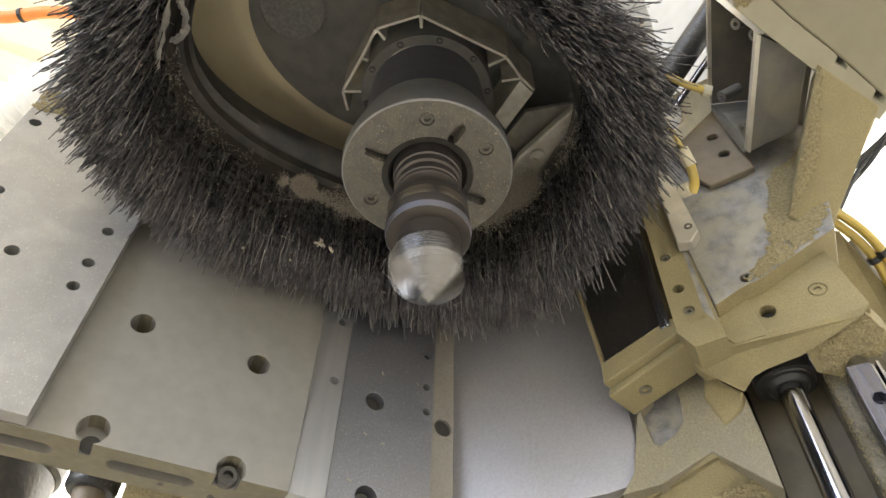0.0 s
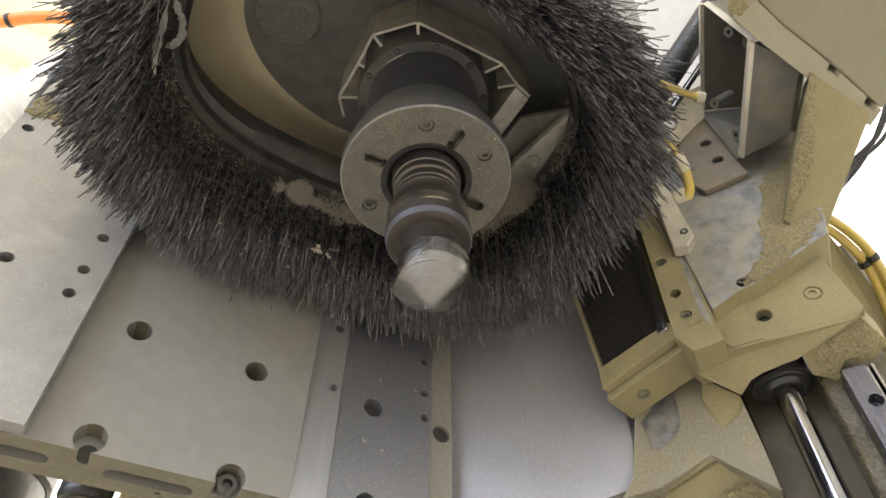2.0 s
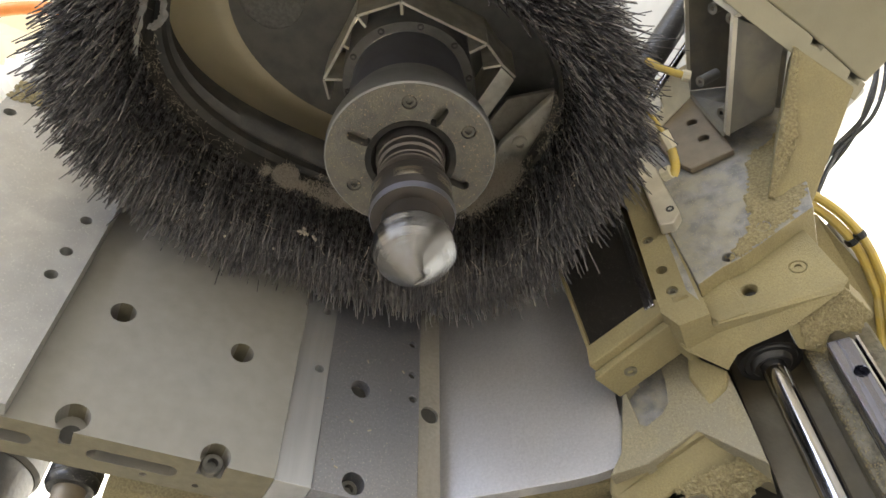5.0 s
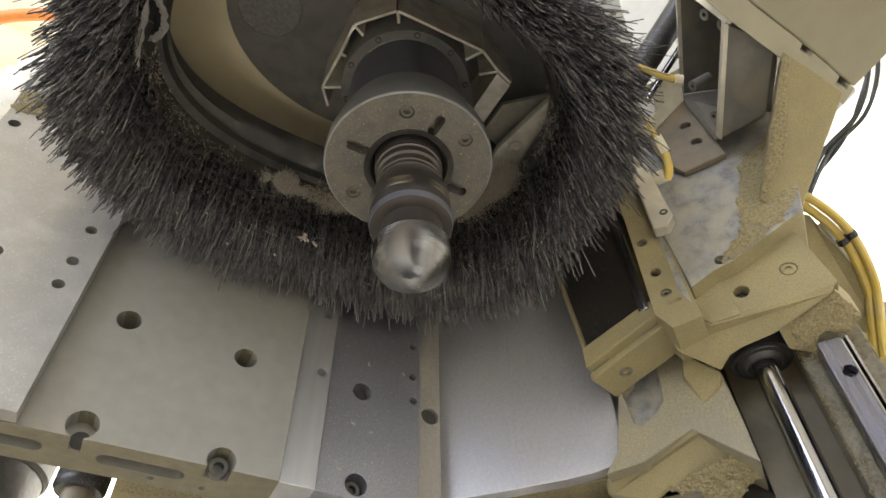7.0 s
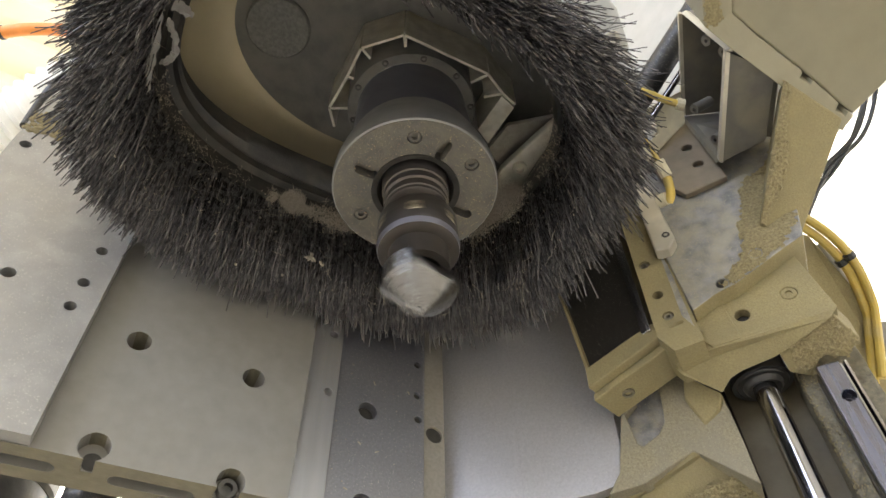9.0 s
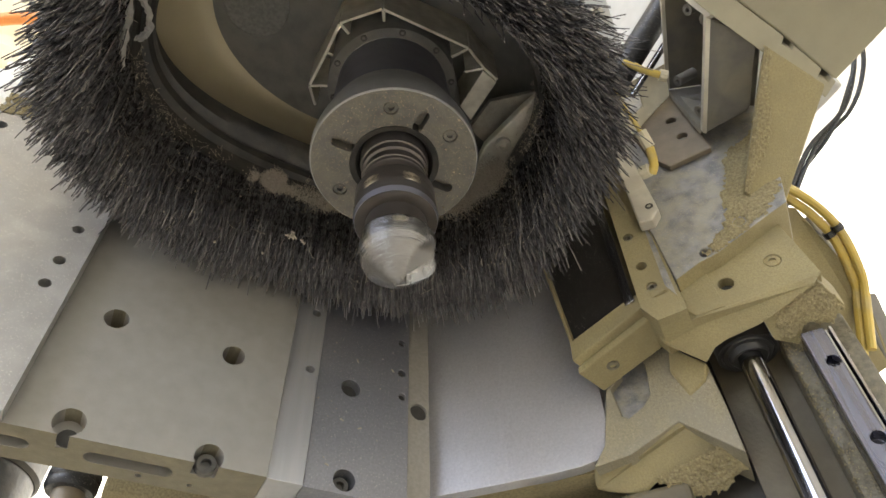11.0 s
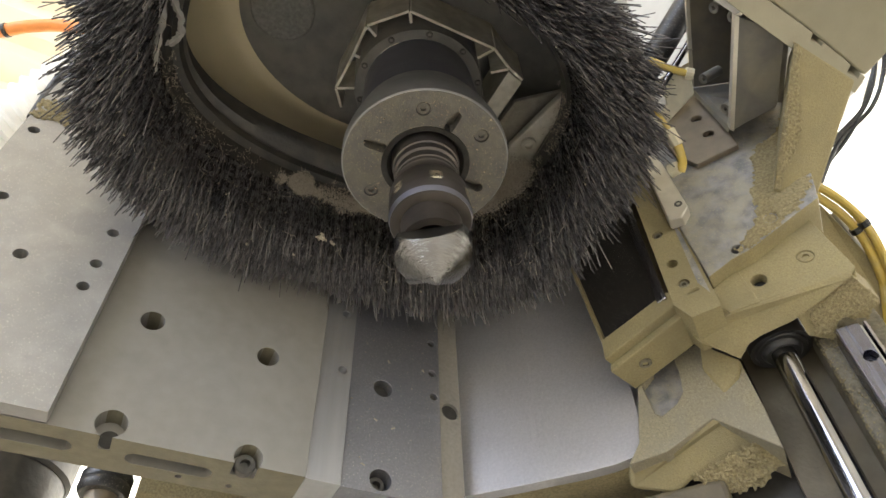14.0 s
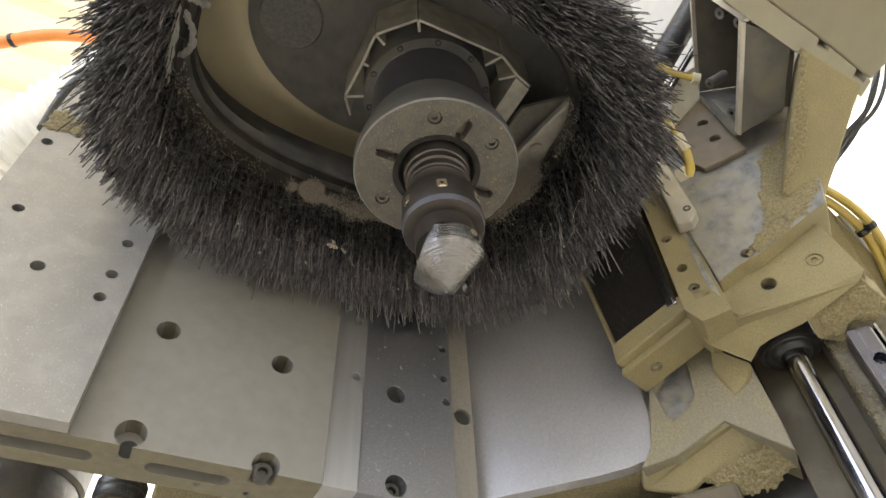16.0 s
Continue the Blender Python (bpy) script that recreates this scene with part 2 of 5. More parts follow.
def disc_at(place, towards, r, depth, steps=24):
    """A short cylinder whose front centre is at place, its axis along towards."""
    q = Vector(towards).to_track_quat("Z", "Y").to_matrix().to_4x4()
    return lathe([(r, -depth), (r, 0)], Matrix.Translation(place) @ q, steps)


def screw_at(place, towards, r, depth=0.004):
    """A socket screw head with a six-sided recess."""
    m = Matrix.Translation(place) @ Vector(towards).to_track_quat("Z", "Y").to_matrix().to_4x4()
    bm = bmesh.new()
    prof = [(r, -depth, 24), (r, -0.0006, 24), (r * 0.9, 0, 24), (r * 0.5, 0, 24), (r * 0.46, -depth * 0.7, 24)]
    rings = [[bm.verts.new(m @ Vector((q * math.cos(2 * math.pi * i / 24), q * math.sin(2 * math.pi * i / 24), h))) for i in range(24)] for q, h, _ in prof]
    for a, b in zip(rings, rings[1:]):
        for i in range(24):
            j = (i + 1) % 24
            bm.faces.new((a[i], a[j], b[j], b[i]))
    bm.faces.new(rings[0][::-1]), bm.faces.new(rings[-1])
    return bm


def tube(points, r, steps=10, m=Matrix(), smooth=6):
    """A round tube along a smooth line through some points."""
    pts = [Vector(p) for p in points]
    line = []
    for i in range(len(pts) - 1):
        p0, p1, p2, p3 = pts[max(i - 1, 0)], pts[i], pts[i + 1], pts[min(i + 2, len(pts) - 1)]
        for k in range(smooth):
            s = k / smooth
            line.append(0.5 * (2 * p1 + (p2 - p0) * s + (2 * p0 - 5 * p1 + 4 * p2 - p3) * s * s + (3 * p1 - p0 - 3 * p2 + p3) * s ** 3))
    line.append(pts[-1])
    bm = bmesh.new()
    rings = []
    side = Vector((0.3, 0.5, 0.81))
    for i, p in enumerate(line):
        d = (line[min(i + 1, len(line) - 1)] - line[max(i - 1, 0)]).normalized()
        side = (side - d * side.dot(d)).normalized()
        up = d.cross(side)
        rings.append([bm.verts.new(m @ (p + (side * math.cos(2 * math.pi * k / steps) + up * math.sin(2 * math.pi * k / steps)) * r)) for k in range(steps)])
    for a, b in zip(rings, rings[1:]):
        for k in range(steps):
            j = (k + 1) % steps
            bm.faces.new((a[k], a[j], b[j], b[k]))
    bm.faces.new(rings[0][::-1]), bm.faces.new(rings[-1])
    return bm


def carve(ob, cutters, mode="DIFFERENCE"):
    """Cuts bmesh bodies out of a part (world places) and keeps the result as its mesh."""
    helper = bpy.data.meshes.new("cutter")
    joined = bmesh.new()
    for c in cutters:
        bmesh.ops.recalc_face_normals(c, faces=c.faces)
        tmp = bpy.data.meshes.new("tmp")
        c.to_mesh(tmp), c.free()
        joined.from_mesh(tmp)
        bpy.data.meshes.remove(tmp)
    joined.transform(BASES[ob])
    joined.to_mesh(helper), joined.free()
    tool = new("cutter", helper)
    tool.parent = ob.parent
    saved = [(m.width, m.segments) for m in ob.modifiers]
    ob.modifiers.clear()
    mod = ob.modifiers.new("cut", "BOOLEAN")
    mod.operation, mod.object, mod.solver, mod.use_self = mode, tool, "EXACT", True
    bpy.context.view_layer.update()
    me = bpy.data.meshes.new_from_object(ob.evaluated_get(bpy.context.evaluated_depsgraph_get()))
    ob.modifiers.clear()
    old = ob.data
    ob.data = me
    me.name = old.name
    bpy.data.objects.remove(tool), bpy.data.meshes.remove(helper), bpy.data.meshes.remove(old)
    for width, segments in saved:
        mod = ob.modifiers.new("edge", "BEVEL")
        mod.width, mod.segments, mod.limit_method, mod.angle_limit = width, segments, "ANGLE", radians(35)
    return ob


def turned(x, y, degrees):
    return Matrix.Translation((x, y, 0)) @ pose(0, 0, 0, 0, 0, degrees)


# ---- the hall ----
def hall():
    f = thing("floor", (0, 0, 0), "grey concrete floor of a workshop hall", "floor", kind="structure")
    part("slab", box(-5.2, 3.8, -7.2, 7.2, -0.1, 0), M_FLOOR, f)
    for name, x0, x1, a, b, lo, hi in (("wall_west", -5.2, -5.0, -4.5, 0.5, 1.7, 5.1), ("wall_east", 3.6, 3.8, -2.0, 5.5, 1.5, 5.2)):
        w = thing(name, ((x0 + x1) / 2, 0, 0), "pale painted hall wall with a wide window opening", "wall", kind="structure")
        for n, q in (("pier", (-7.2, a, 0, 5.4)), ("pier", (b, 7.2, 0, 5.4)), ("apron", (a, b, 0, lo)), ("lintel", (a, b, hi, 5.4))):
            part(n, box(x0, x1, q[0], q[1], q[2], q[3]), M_HALLW, w)
    for name, y0, y1, a, b, lo, hi in (("wall_south", -7.2, -7.0, -4.0, 3.0, 0.6, 3.8), ("wall_north", 7.0, 7.2, -4.6, 3.2, 2.4, 5.1)):
        w = thing(name, (0, (y0 + y1) / 2, 0), "pale painted hall wall with a wide window opening", "wall", kind="structure")
        for n, q in (("pier", (-5.0, a, 0, 5.4)), ("pier", (b, 3.6, 0, 5.4)), ("apron", (a, b, 0, lo)), ("lintel", (a, b, hi, 5.4))):
            part(n, box(q[0], q[1], y0, y1, q[2], q[3]), M_HALLW, w)
    for name, q in (("backdrop_east", (6.0, 6.1, -6, 9, -1, 9)), ("backdrop_north", (-9, 6, 9.0, 9.1, -1, 9)), ("backdrop_west", (-9.1, -9, -8, 8, -1, 9))):
        d = thing(name, ((q[0] + q[1]) / 2, (q[2] + q[3]) / 2, -1), "bright hazy white daylight outside the hall windows", "backdrop", kind="structure")
        part("haze", box(*q), M_HAZE, d)
    c = thing("ceiling", (0, 0, 5.4), "cream trapezoidal roof sheet with deep ribs", "ceiling", kind="structure")
    out = []
    y = -7.2
    while y < 7.2:
        out += [(y, 5.40), (y + 0.15, 5.40), (y + 0.19, 5.46), (y + 0.30, 5.46)]
        y += 0.34
    out += [(7.25, 5.40), (7.25, 5.6), (-7.2, 5.6)]
    part("roof_sheet", prism(out, -3.8, 5.2, pose(0, 0, 0, 0, 0, 90)), M_ROOF, c)
    k = thing("roof_light", (2.05, 1.0, 5.38), "long white roof light panel on the ceiling", "roof light", kind="structure")
    part("panel", box(1.2, 3.3, 0.35, 1.75, 5.36, 5.395), M_HAZE, k)


hall()


# ---- the back plate of the machine ----
def grains(name, spots, mat, parent, label, flat=1.0):
    """Loose dust: many small uneven lumps at (place, radius), as one mesh."""
    g = (1 + 5 ** 0.5) / 2
    ico = [Vector(v).normalized() for v in ((-1, g, 0), (1, g, 0), (-1, -g, 0), (1, -g, 0), (0, -1, g), (0, 1, g), (0, -1, -g), (0, 1, -g), (g, 0, -1), (g, 0, 1), (-g, 0, -1), (-g, 0, 1))]
    tri = ((0, 11, 5), (0, 5, 1), (0, 1, 7), (0, 7, 10), (0, 10, 11), (1, 5, 9), (5, 11, 4), (11, 10, 2), (10, 7, 6), (7, 1, 8),
           (3, 9, 4), (3, 4, 2), (3, 2, 6), (3, 6, 8), (3, 8, 9), (4, 9, 5), (2, 4, 11), (6, 2, 10), (8, 6, 7), (9, 8, 1))
    rnd = random.Random(len(spots))
    vs, fs = [], []
    inv = BASES[parent]
    for p, r in spots:
        k = len(vs)
        q = Euler((rnd.random() * 6, rnd.random() * 6, rnd.random() * 6)).to_matrix()
        sc = Vector((0.7 + rnd.random() * 0.7, 0.7 + rnd.random() * 0.7, 0.6 + rnd.random() * 0.5)) * r
        vs += [inv @ (p + q @ Vector((v.x * sc.x, v.y * sc.y, v.z * sc.z * flat))) for v in ico]
        fs += [(a + k, b + k, c + k) for a, b, c in tri]
    me = bpy.data.meshes.new(name)
    me.from_pydata(vs, [], fs)
    me.materials.append(mat)
    me.shade_smooth()
    ob = new(name, me)
    ob.parent = parent
    return tagged(ob, label, kind="stuff")


def inside(polygon, u, v):
    """How far a place lies inside a polygon; negative outside."""
    hit, least = False, 1.0
    for (x0, y0), (x1, y1) in zip(polygon, polygon[1:] + polygon[:1]):
        if (y0 > v) != (y1 > v) and u < (x1 - x0) * (v - y0) / (y1 - y0) + x0:
            hit = not hit
        k = max(0.0, min(1.0, ((u - x0) * (x1 - x0) + (v - y0) * (y1 - y0)) / ((x1 - x0) ** 2 + (y1 - y0) ** 2)))
        least = min(least, math.hypot(u - x0 - k * (x1 - x0), v - y0 - k * (y1 - y0)))
    return least if hit else -least


def crust(name, polygon, place, thick, parent, mat, label, step=0.0011, ragged=0.004):
    """Caked dust with a crumbly surface and a ragged edge; place(u, v, height) gives the world place."""
    us, vs = [q[0] for q in polygon], [q[1] for q in polygon]
    bm = bmesh.new()
    grid = {}
    nu, nv = int((max(us) - min(us)) / step) + 3, int((max(vs) - min(vs)) / step) + 3
    for i in range(nu):
        for j in range(nv):
            u, v = min(us) + (i - 1) * step, min(vs) + (j - 1) * step
            w = noise.fractal((u * 220, v * 220, 3.1), 1.0, 2.0, 3) * ragged
            d = inside(polygon, u, v) + w
            if d > 0:
                rough = 0.55 + 0.45 * noise.fractal((u * 130, v * 130, 0), 1.0, 2.0, 3) + 0.5 * noise.noise((u * 620, v * 620, 7))
                grid[i, j] = bm.verts.new(place(u, v, 0.0002 + thick * min(1.0, d / 0.0025) * max(0.15, rough)))
    for (i, j), a in list(grid.items()):
        four = [grid.get(k) for k in ((i, j), (i + 1, j), (i + 1, j + 1), (i, j + 1))]
        if all(four):
            bm.faces.new(four)
    bmesh.ops.delete(bm, geom=[v for v in bm.verts if not v.link_faces], context="VERTS")
    return part(name, bm, mat, parent, label, smooth=True, kind="stuff")


def back_plate():
    t = thing("mounting_plate", (0.02, 0.44, 1.331), "thick milled grey machine plate with bolt bores and a stepped front", "machine plate")
    left = part("raised_plate", prism([(-0.172, 1.331), (-0.056, 1.331), (-0.056, 1.78), (-0.172, 1.78)], 0.416, 0.4285), M_PROUD, t, "bright dusty raised steel plate", 0.0006)
    carve(left, [disc_at((x, 0.4155, z), (0, -1, 0), r, 0.02) for x, z, r in (
        (-0.071, 1.489, 0.0042), (-0.0715, 1.4545, 0.0042), (-0.072, 1.431, 0.0042), (-0.1175, 1.4445, 0.0048), (-0.162, 1.5775, 0.0045), (-0.150, 1.494, 0.0042))])
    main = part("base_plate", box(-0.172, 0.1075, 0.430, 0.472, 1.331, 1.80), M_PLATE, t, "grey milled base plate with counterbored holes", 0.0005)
    slots = []
    for x0, x1 in ((-0.135, -0.040), (-0.008, 0.048)):
        ring = [(x0 + 0.0065 + 0.0065 * math.cos(a), -0.4505 + 0.0065 * math.sin(a)) for a in [math.pi / 2 + math.pi * i / 10 for i in range(11)]]
        ring += [(x1 - 0.0065 + 0.0065 * math.cos(a), -0.4505 + 0.0065 * math.sin(a)) for a in [-math.pi / 2 + math.pi * i / 10 for i in range(11)]]
        slots.append(prism([(p, -q) for p, q in ring], -0.012, 0.02, Matrix.Translation((0, 0, 1.331)) @ Matrix(((1, 0, 0, 0), (0, 0, 1, 0), (0, 1, 0, 0), (0, 0, 0, 1)))))
    bores = [disc_at((x, 0.4295, z), (0, -1, 0), 0.0085, 0.025) for x, z in ((-0.0215, 1.428), (0.0655, 1.4225))]
    for x, z in ((-0.0215, 1.3405), (0.067, 1.3365)):
        bores += [disc_at((x, 0.4295, z), (0, -1, 0), 0.0098, 0.016), box(x - 0.0036, x + 0.0036, 0.425, 0.446, 1.32, z)]
    bores += [disc_at((x, 0.462, 1.3305), (0, 0, -1), 0.0022, 0.01) for x in (0.028, 0.062)]
    carve(main, slots + bores)
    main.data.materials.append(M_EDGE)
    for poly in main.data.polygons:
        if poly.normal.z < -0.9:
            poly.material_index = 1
    strip = part("ground_strip", box(0.1079, 0.1335, 0.432, 0.472, 1.3315, 1.80), M_STRIP, t, "bright ground steel strip", 0.0004)
    carve(strip, [disc_at((x, 0.4315, z), (0, -1, 0), 0.0036, 0.01) for x, z in ((0.1245, 1.490), (0.126, 1.430))])
    dark = part("slide_strip", box(0.1339, 0.2135, 0.434, 0.472, 1.332, 1.80), M_DARK, t, "polished dark steel slide strip", 0.0004)
    carve(dark, [disc_at((x, 0.4335, z), (0, -1, 0), r, 0.02) for x, z, r in (
        (0.162, 1.4235, 0.0080), (0.1635, 1.343, 0.0085), (0.2063, 1.4855, 0.0034), (0.2066, 1.452, 0.0034), (0.2077, 1.428, 0.0034))])
    groove = part("groove_strip", box(0.2139, 0.2340, 0.437, 0.472, 1.332, 1.80), M_GROOVE, t, "dusty recessed strip", 0.0004)
    carve(groove, [disc_at((0.2245, 0.4365, 1.4195), (0, -1, 0), 0.0078, 0.02)])
    # Near-black discs give these shallow holes their shade as colour.
    for x, y, z, r in ((0.2245, 0.4400, 1.4195, 0.0076), (0.162, 0.4430, 1.4235, 0.0078), (0.2063, 0.4375, 1.4855, 0.0033), (0.2066, 0.4375, 1.452, 0.0033), (0.2077, 0.4375, 1.428, 0.0033)):
        part("hole_shade", disc_at((x, y, z), (0, -1, 0), r, 0.002), M_BORE_SHADE, t, "dark disc painted as the shade in a hole")
    for x, z in ((0.067, 1.3365),):
        part("bolt", screw_at((x, 0.4385, z), (0, -1, 0), 0.0072, 0.006), M_BOLT, t, smooth=True)
    part("bolt", screw_at((0.1635, 0.4425, 1.343), (0, -1, 0), 0.0066, 0.006), M_BOLT, t, smooth=True)
    rnd = random.Random(8)
    specks = [(Vector((0.112 + 0.1 * rnd.random() ** 1.6, 0.4335, 1.345 + 0.17 * rnd.random())), 0.0002 + 0.0005 * rnd.random() ** 5) for _ in range(130)]
    specks += [(Vector((0.1125 + 0.02 * rnd.random(), 0.4319, 1.35 + 0.17 * rnd.random() ** 0.6)), 0.00010 + 0.00016 * rnd.random() ** 2) for _ in range(800)]
    grains("speck_dust", specks, M_CHIP, t, "fine pale wood specks on the steel")
    for x, z, a in ((0.198, 1.452, 50), (0.157, 1.392, 30), (0.172, 1.388, -30), (0.166, 1.452, 70), (0.149, 1.352, 20)):
        chip = box(-0.0016, 0.0016, -0.0005, 0.0, -0.0005, 0.0005)
        chip.transform(Matrix.Translation((x, 0.4338, z)) @ pose(0, 0, 0, 0, a, 0))
        part("wood_chip", chip, M_CHIP, t)
    # A dark disc stands for the shade in the hole.
    part("bolt_hole_shade", disc_at((-0.0205, 0.4448, 1.3375), (0, -1, 0), 0.0062, 0.001), M_BORE_SHADE, t, "dark disc painted as the shade in a through hole")
    crust = bmesh.new()
    rnd = random.Random(3)
    for _ in range(160):
        x, z = -0.172 + rnd.random() * 0.034, 1.595 + rnd.random() * 0.03
        bmesh.ops.create_icosphere(crust, subdivisions=1, radius=0.0012 + rnd.random() * 0.0018, matrix=Matrix.Translation((x, 0.4155, z)) @ Matrix.Diagonal((1, 0.5, 1, 1)))
    part("dust_patch", crust, M_CRUST, t, "caked wood dust", kind="stuff")


back_plate()


def machine_column():
    t = thing("machine_column", (0.2, 0.55, 0), "heavy grey machine column behind the plate", "machine column")
    part("column", box(0.12, 0.34, 0.4722, 0.599, 0, 1.80), M_GREY, t, bevel=0.003)


machine_column()


def side_sheet():
    """The bright aluminium sheet that stands at an angle beside the plate."""
    m = turned(0.247, 0.445, -42)
    t = thing("aluminium_sheet", m @ Vector((0.07, 0, 1.356)), "bright smooth aluminium sheet with bluish sheen", "metal sheet")
    part("sheet", prism([(-0.012, 1.353), (0.0568, 1.355), (0.0568, 1.80), (-0.012, 1.80)], 0, 0.012, m), M_SHEET, t, bevel=0.0005)
    part("sheet", prism([(0.0566, 1.355), (0.09, 1.356), (0.112, 1.358), (0.130, 1.362), (0.139, 1.366), (0.139, 1.80), (0.0566, 1.80)], -0.0003, 0.0118, m), M_SHEET, t, bevel=0.0005)
    part("flange", prism([(-0.012, 1.356), (0.16, 1.358), (0.16, 1.366), (-0.012, 1.364)], 0.0122, 0.16, m), M_CRUST, t, "dusty flange behind the sheet")


side_sheet()

MR = turned(0.344, 0.265, -52)
MP = turned(0.311, 0.332, -72)
OUT = MR.to_3x3() @ Vector((0, -1, 0))


def at(u, n, z):
    """A place beside the spindle: along the machine's flank, out from it, up."""
    return MR @ Vector((u, -n, z))


def hull(corners, back, thick):
    """A slab from the corners of its front face, thickened along back."""
    bm = bmesh.new()
    k = Vector(back).normalized() * thick
    a = [bm.verts.new(c) for c in corners]
    b = [bm.verts.new(Vector(c) + k) for c in corners]
    bm.faces.new(a), bm.faces.new(b[::-1])
    for i in range(len(a)):
        j = (i + 1) % len(a)
        bm.faces.new((a[j], a[i], b[i], b[j]))
    return bm


def guide_block():
    t = thing("guide_block", MP @ Vector((0.03, 0, 1.421)), "dusty yellow guide block with black cover panel", "guide block")
    part("panel", prism([(0.004, 1.443), (0.0575, 1.451), (0.0575, 1.80), (-0.038, 1.80)], 0.004, 0.012, MP), M_PANEL, t, "black shiny cover panel specked with dust")
    part("panel_edge", prism([(0.0012, 1.440), (0.0038, 1.440), (-0.0382, 1.80), (-0.041, 1.80)], 0.001, 0.012, MP), M_CAST, t, "dusty edge strip")
    part("rail", box(0.0578, 0.0625, -0.003, 0.02, 1.444, 1.80, MP), M_RAIL, t, "polished steel guide rail", 0.0008)
    part("rail", box(0.0628, 0.0668, -0.0045, 0.02, 1.443, 1.80, MP), M_RAIL, t, "polished steel guide rail", 0.0008)
    part("shoe", prism([(0.001, 1.4235), (0.092, 1.4385), (0.066, 1.4505), (0.002, 1.4425)], -0.002, 0.040, MP), M_CAST, t, bevel=0.0012)
    part("lower_shoe", prism([(-0.001, 1.4165), (0.090, 1.4315), (0.092, 1.4382), (0.0, 1.4232)], 0.006, 0.040, MP), M_CAST, t, bevel=0.0012)
    for u, z in ((0.022, 1.4235), (0.074, 1.4320)):
        part("screw", screw_at(MP @ Vector((u, 0.022, z - 0.0045)), (0, 0, -1), 0.0052, 0.003), M_COLUMN, t, smooth=True)
    s = part("side_strip", prism([(-0.009, 1.432), (0.0, 1.4155), (0.022, 1.418), (0.020, 1.50), (0.014, 1.64), (-0.006, 1.64)], -0.014, 0.03, MR), M_CAST, t, bevel=0.001)
    carve(s, [disc_at(at(u, 0.0145, z), OUT, 0.0042, 0.012) for u, z in ((0.000, 1.508), (0.002, 1.472), (0.004, 1.449))])
    for u, z in ((0.000, 1.508), (0.004, 1.449)):
        part("screw", screw_at(at(u, 0.0125, z), OUT, 0.0036), M_COLUMN, t, smooth=True)
    part("worn_edge", prism([(0.0135, 1.445), (0.0190, 1.432), (0.0175, 1.50), (0.0145, 1.52)], -0.0143, -0.0135, MR), M_BARE, t, "bare worn metal edge")


guide_block()


def clamp_bar():
    t = thing("clamp_bar", at(0.02, 0.02, 1.506), "grey steel clamp bar fixed with a socket screw", "clamp bar")
    part("bar", prism([(0.012, 1.508), (0.023, 1.5055), (0.0305, 1.515), (0.024, 1.64), (0.012, 1.64)], -0.026, -0.0145, MR), M_ALU, t, bevel=0.0012)
    part("screw", screw_at(at(0.0245, 0.0265, 1.522), OUT, 0.0034, 0.003), M_BOLT, t, smooth=True)


clamp_bar()


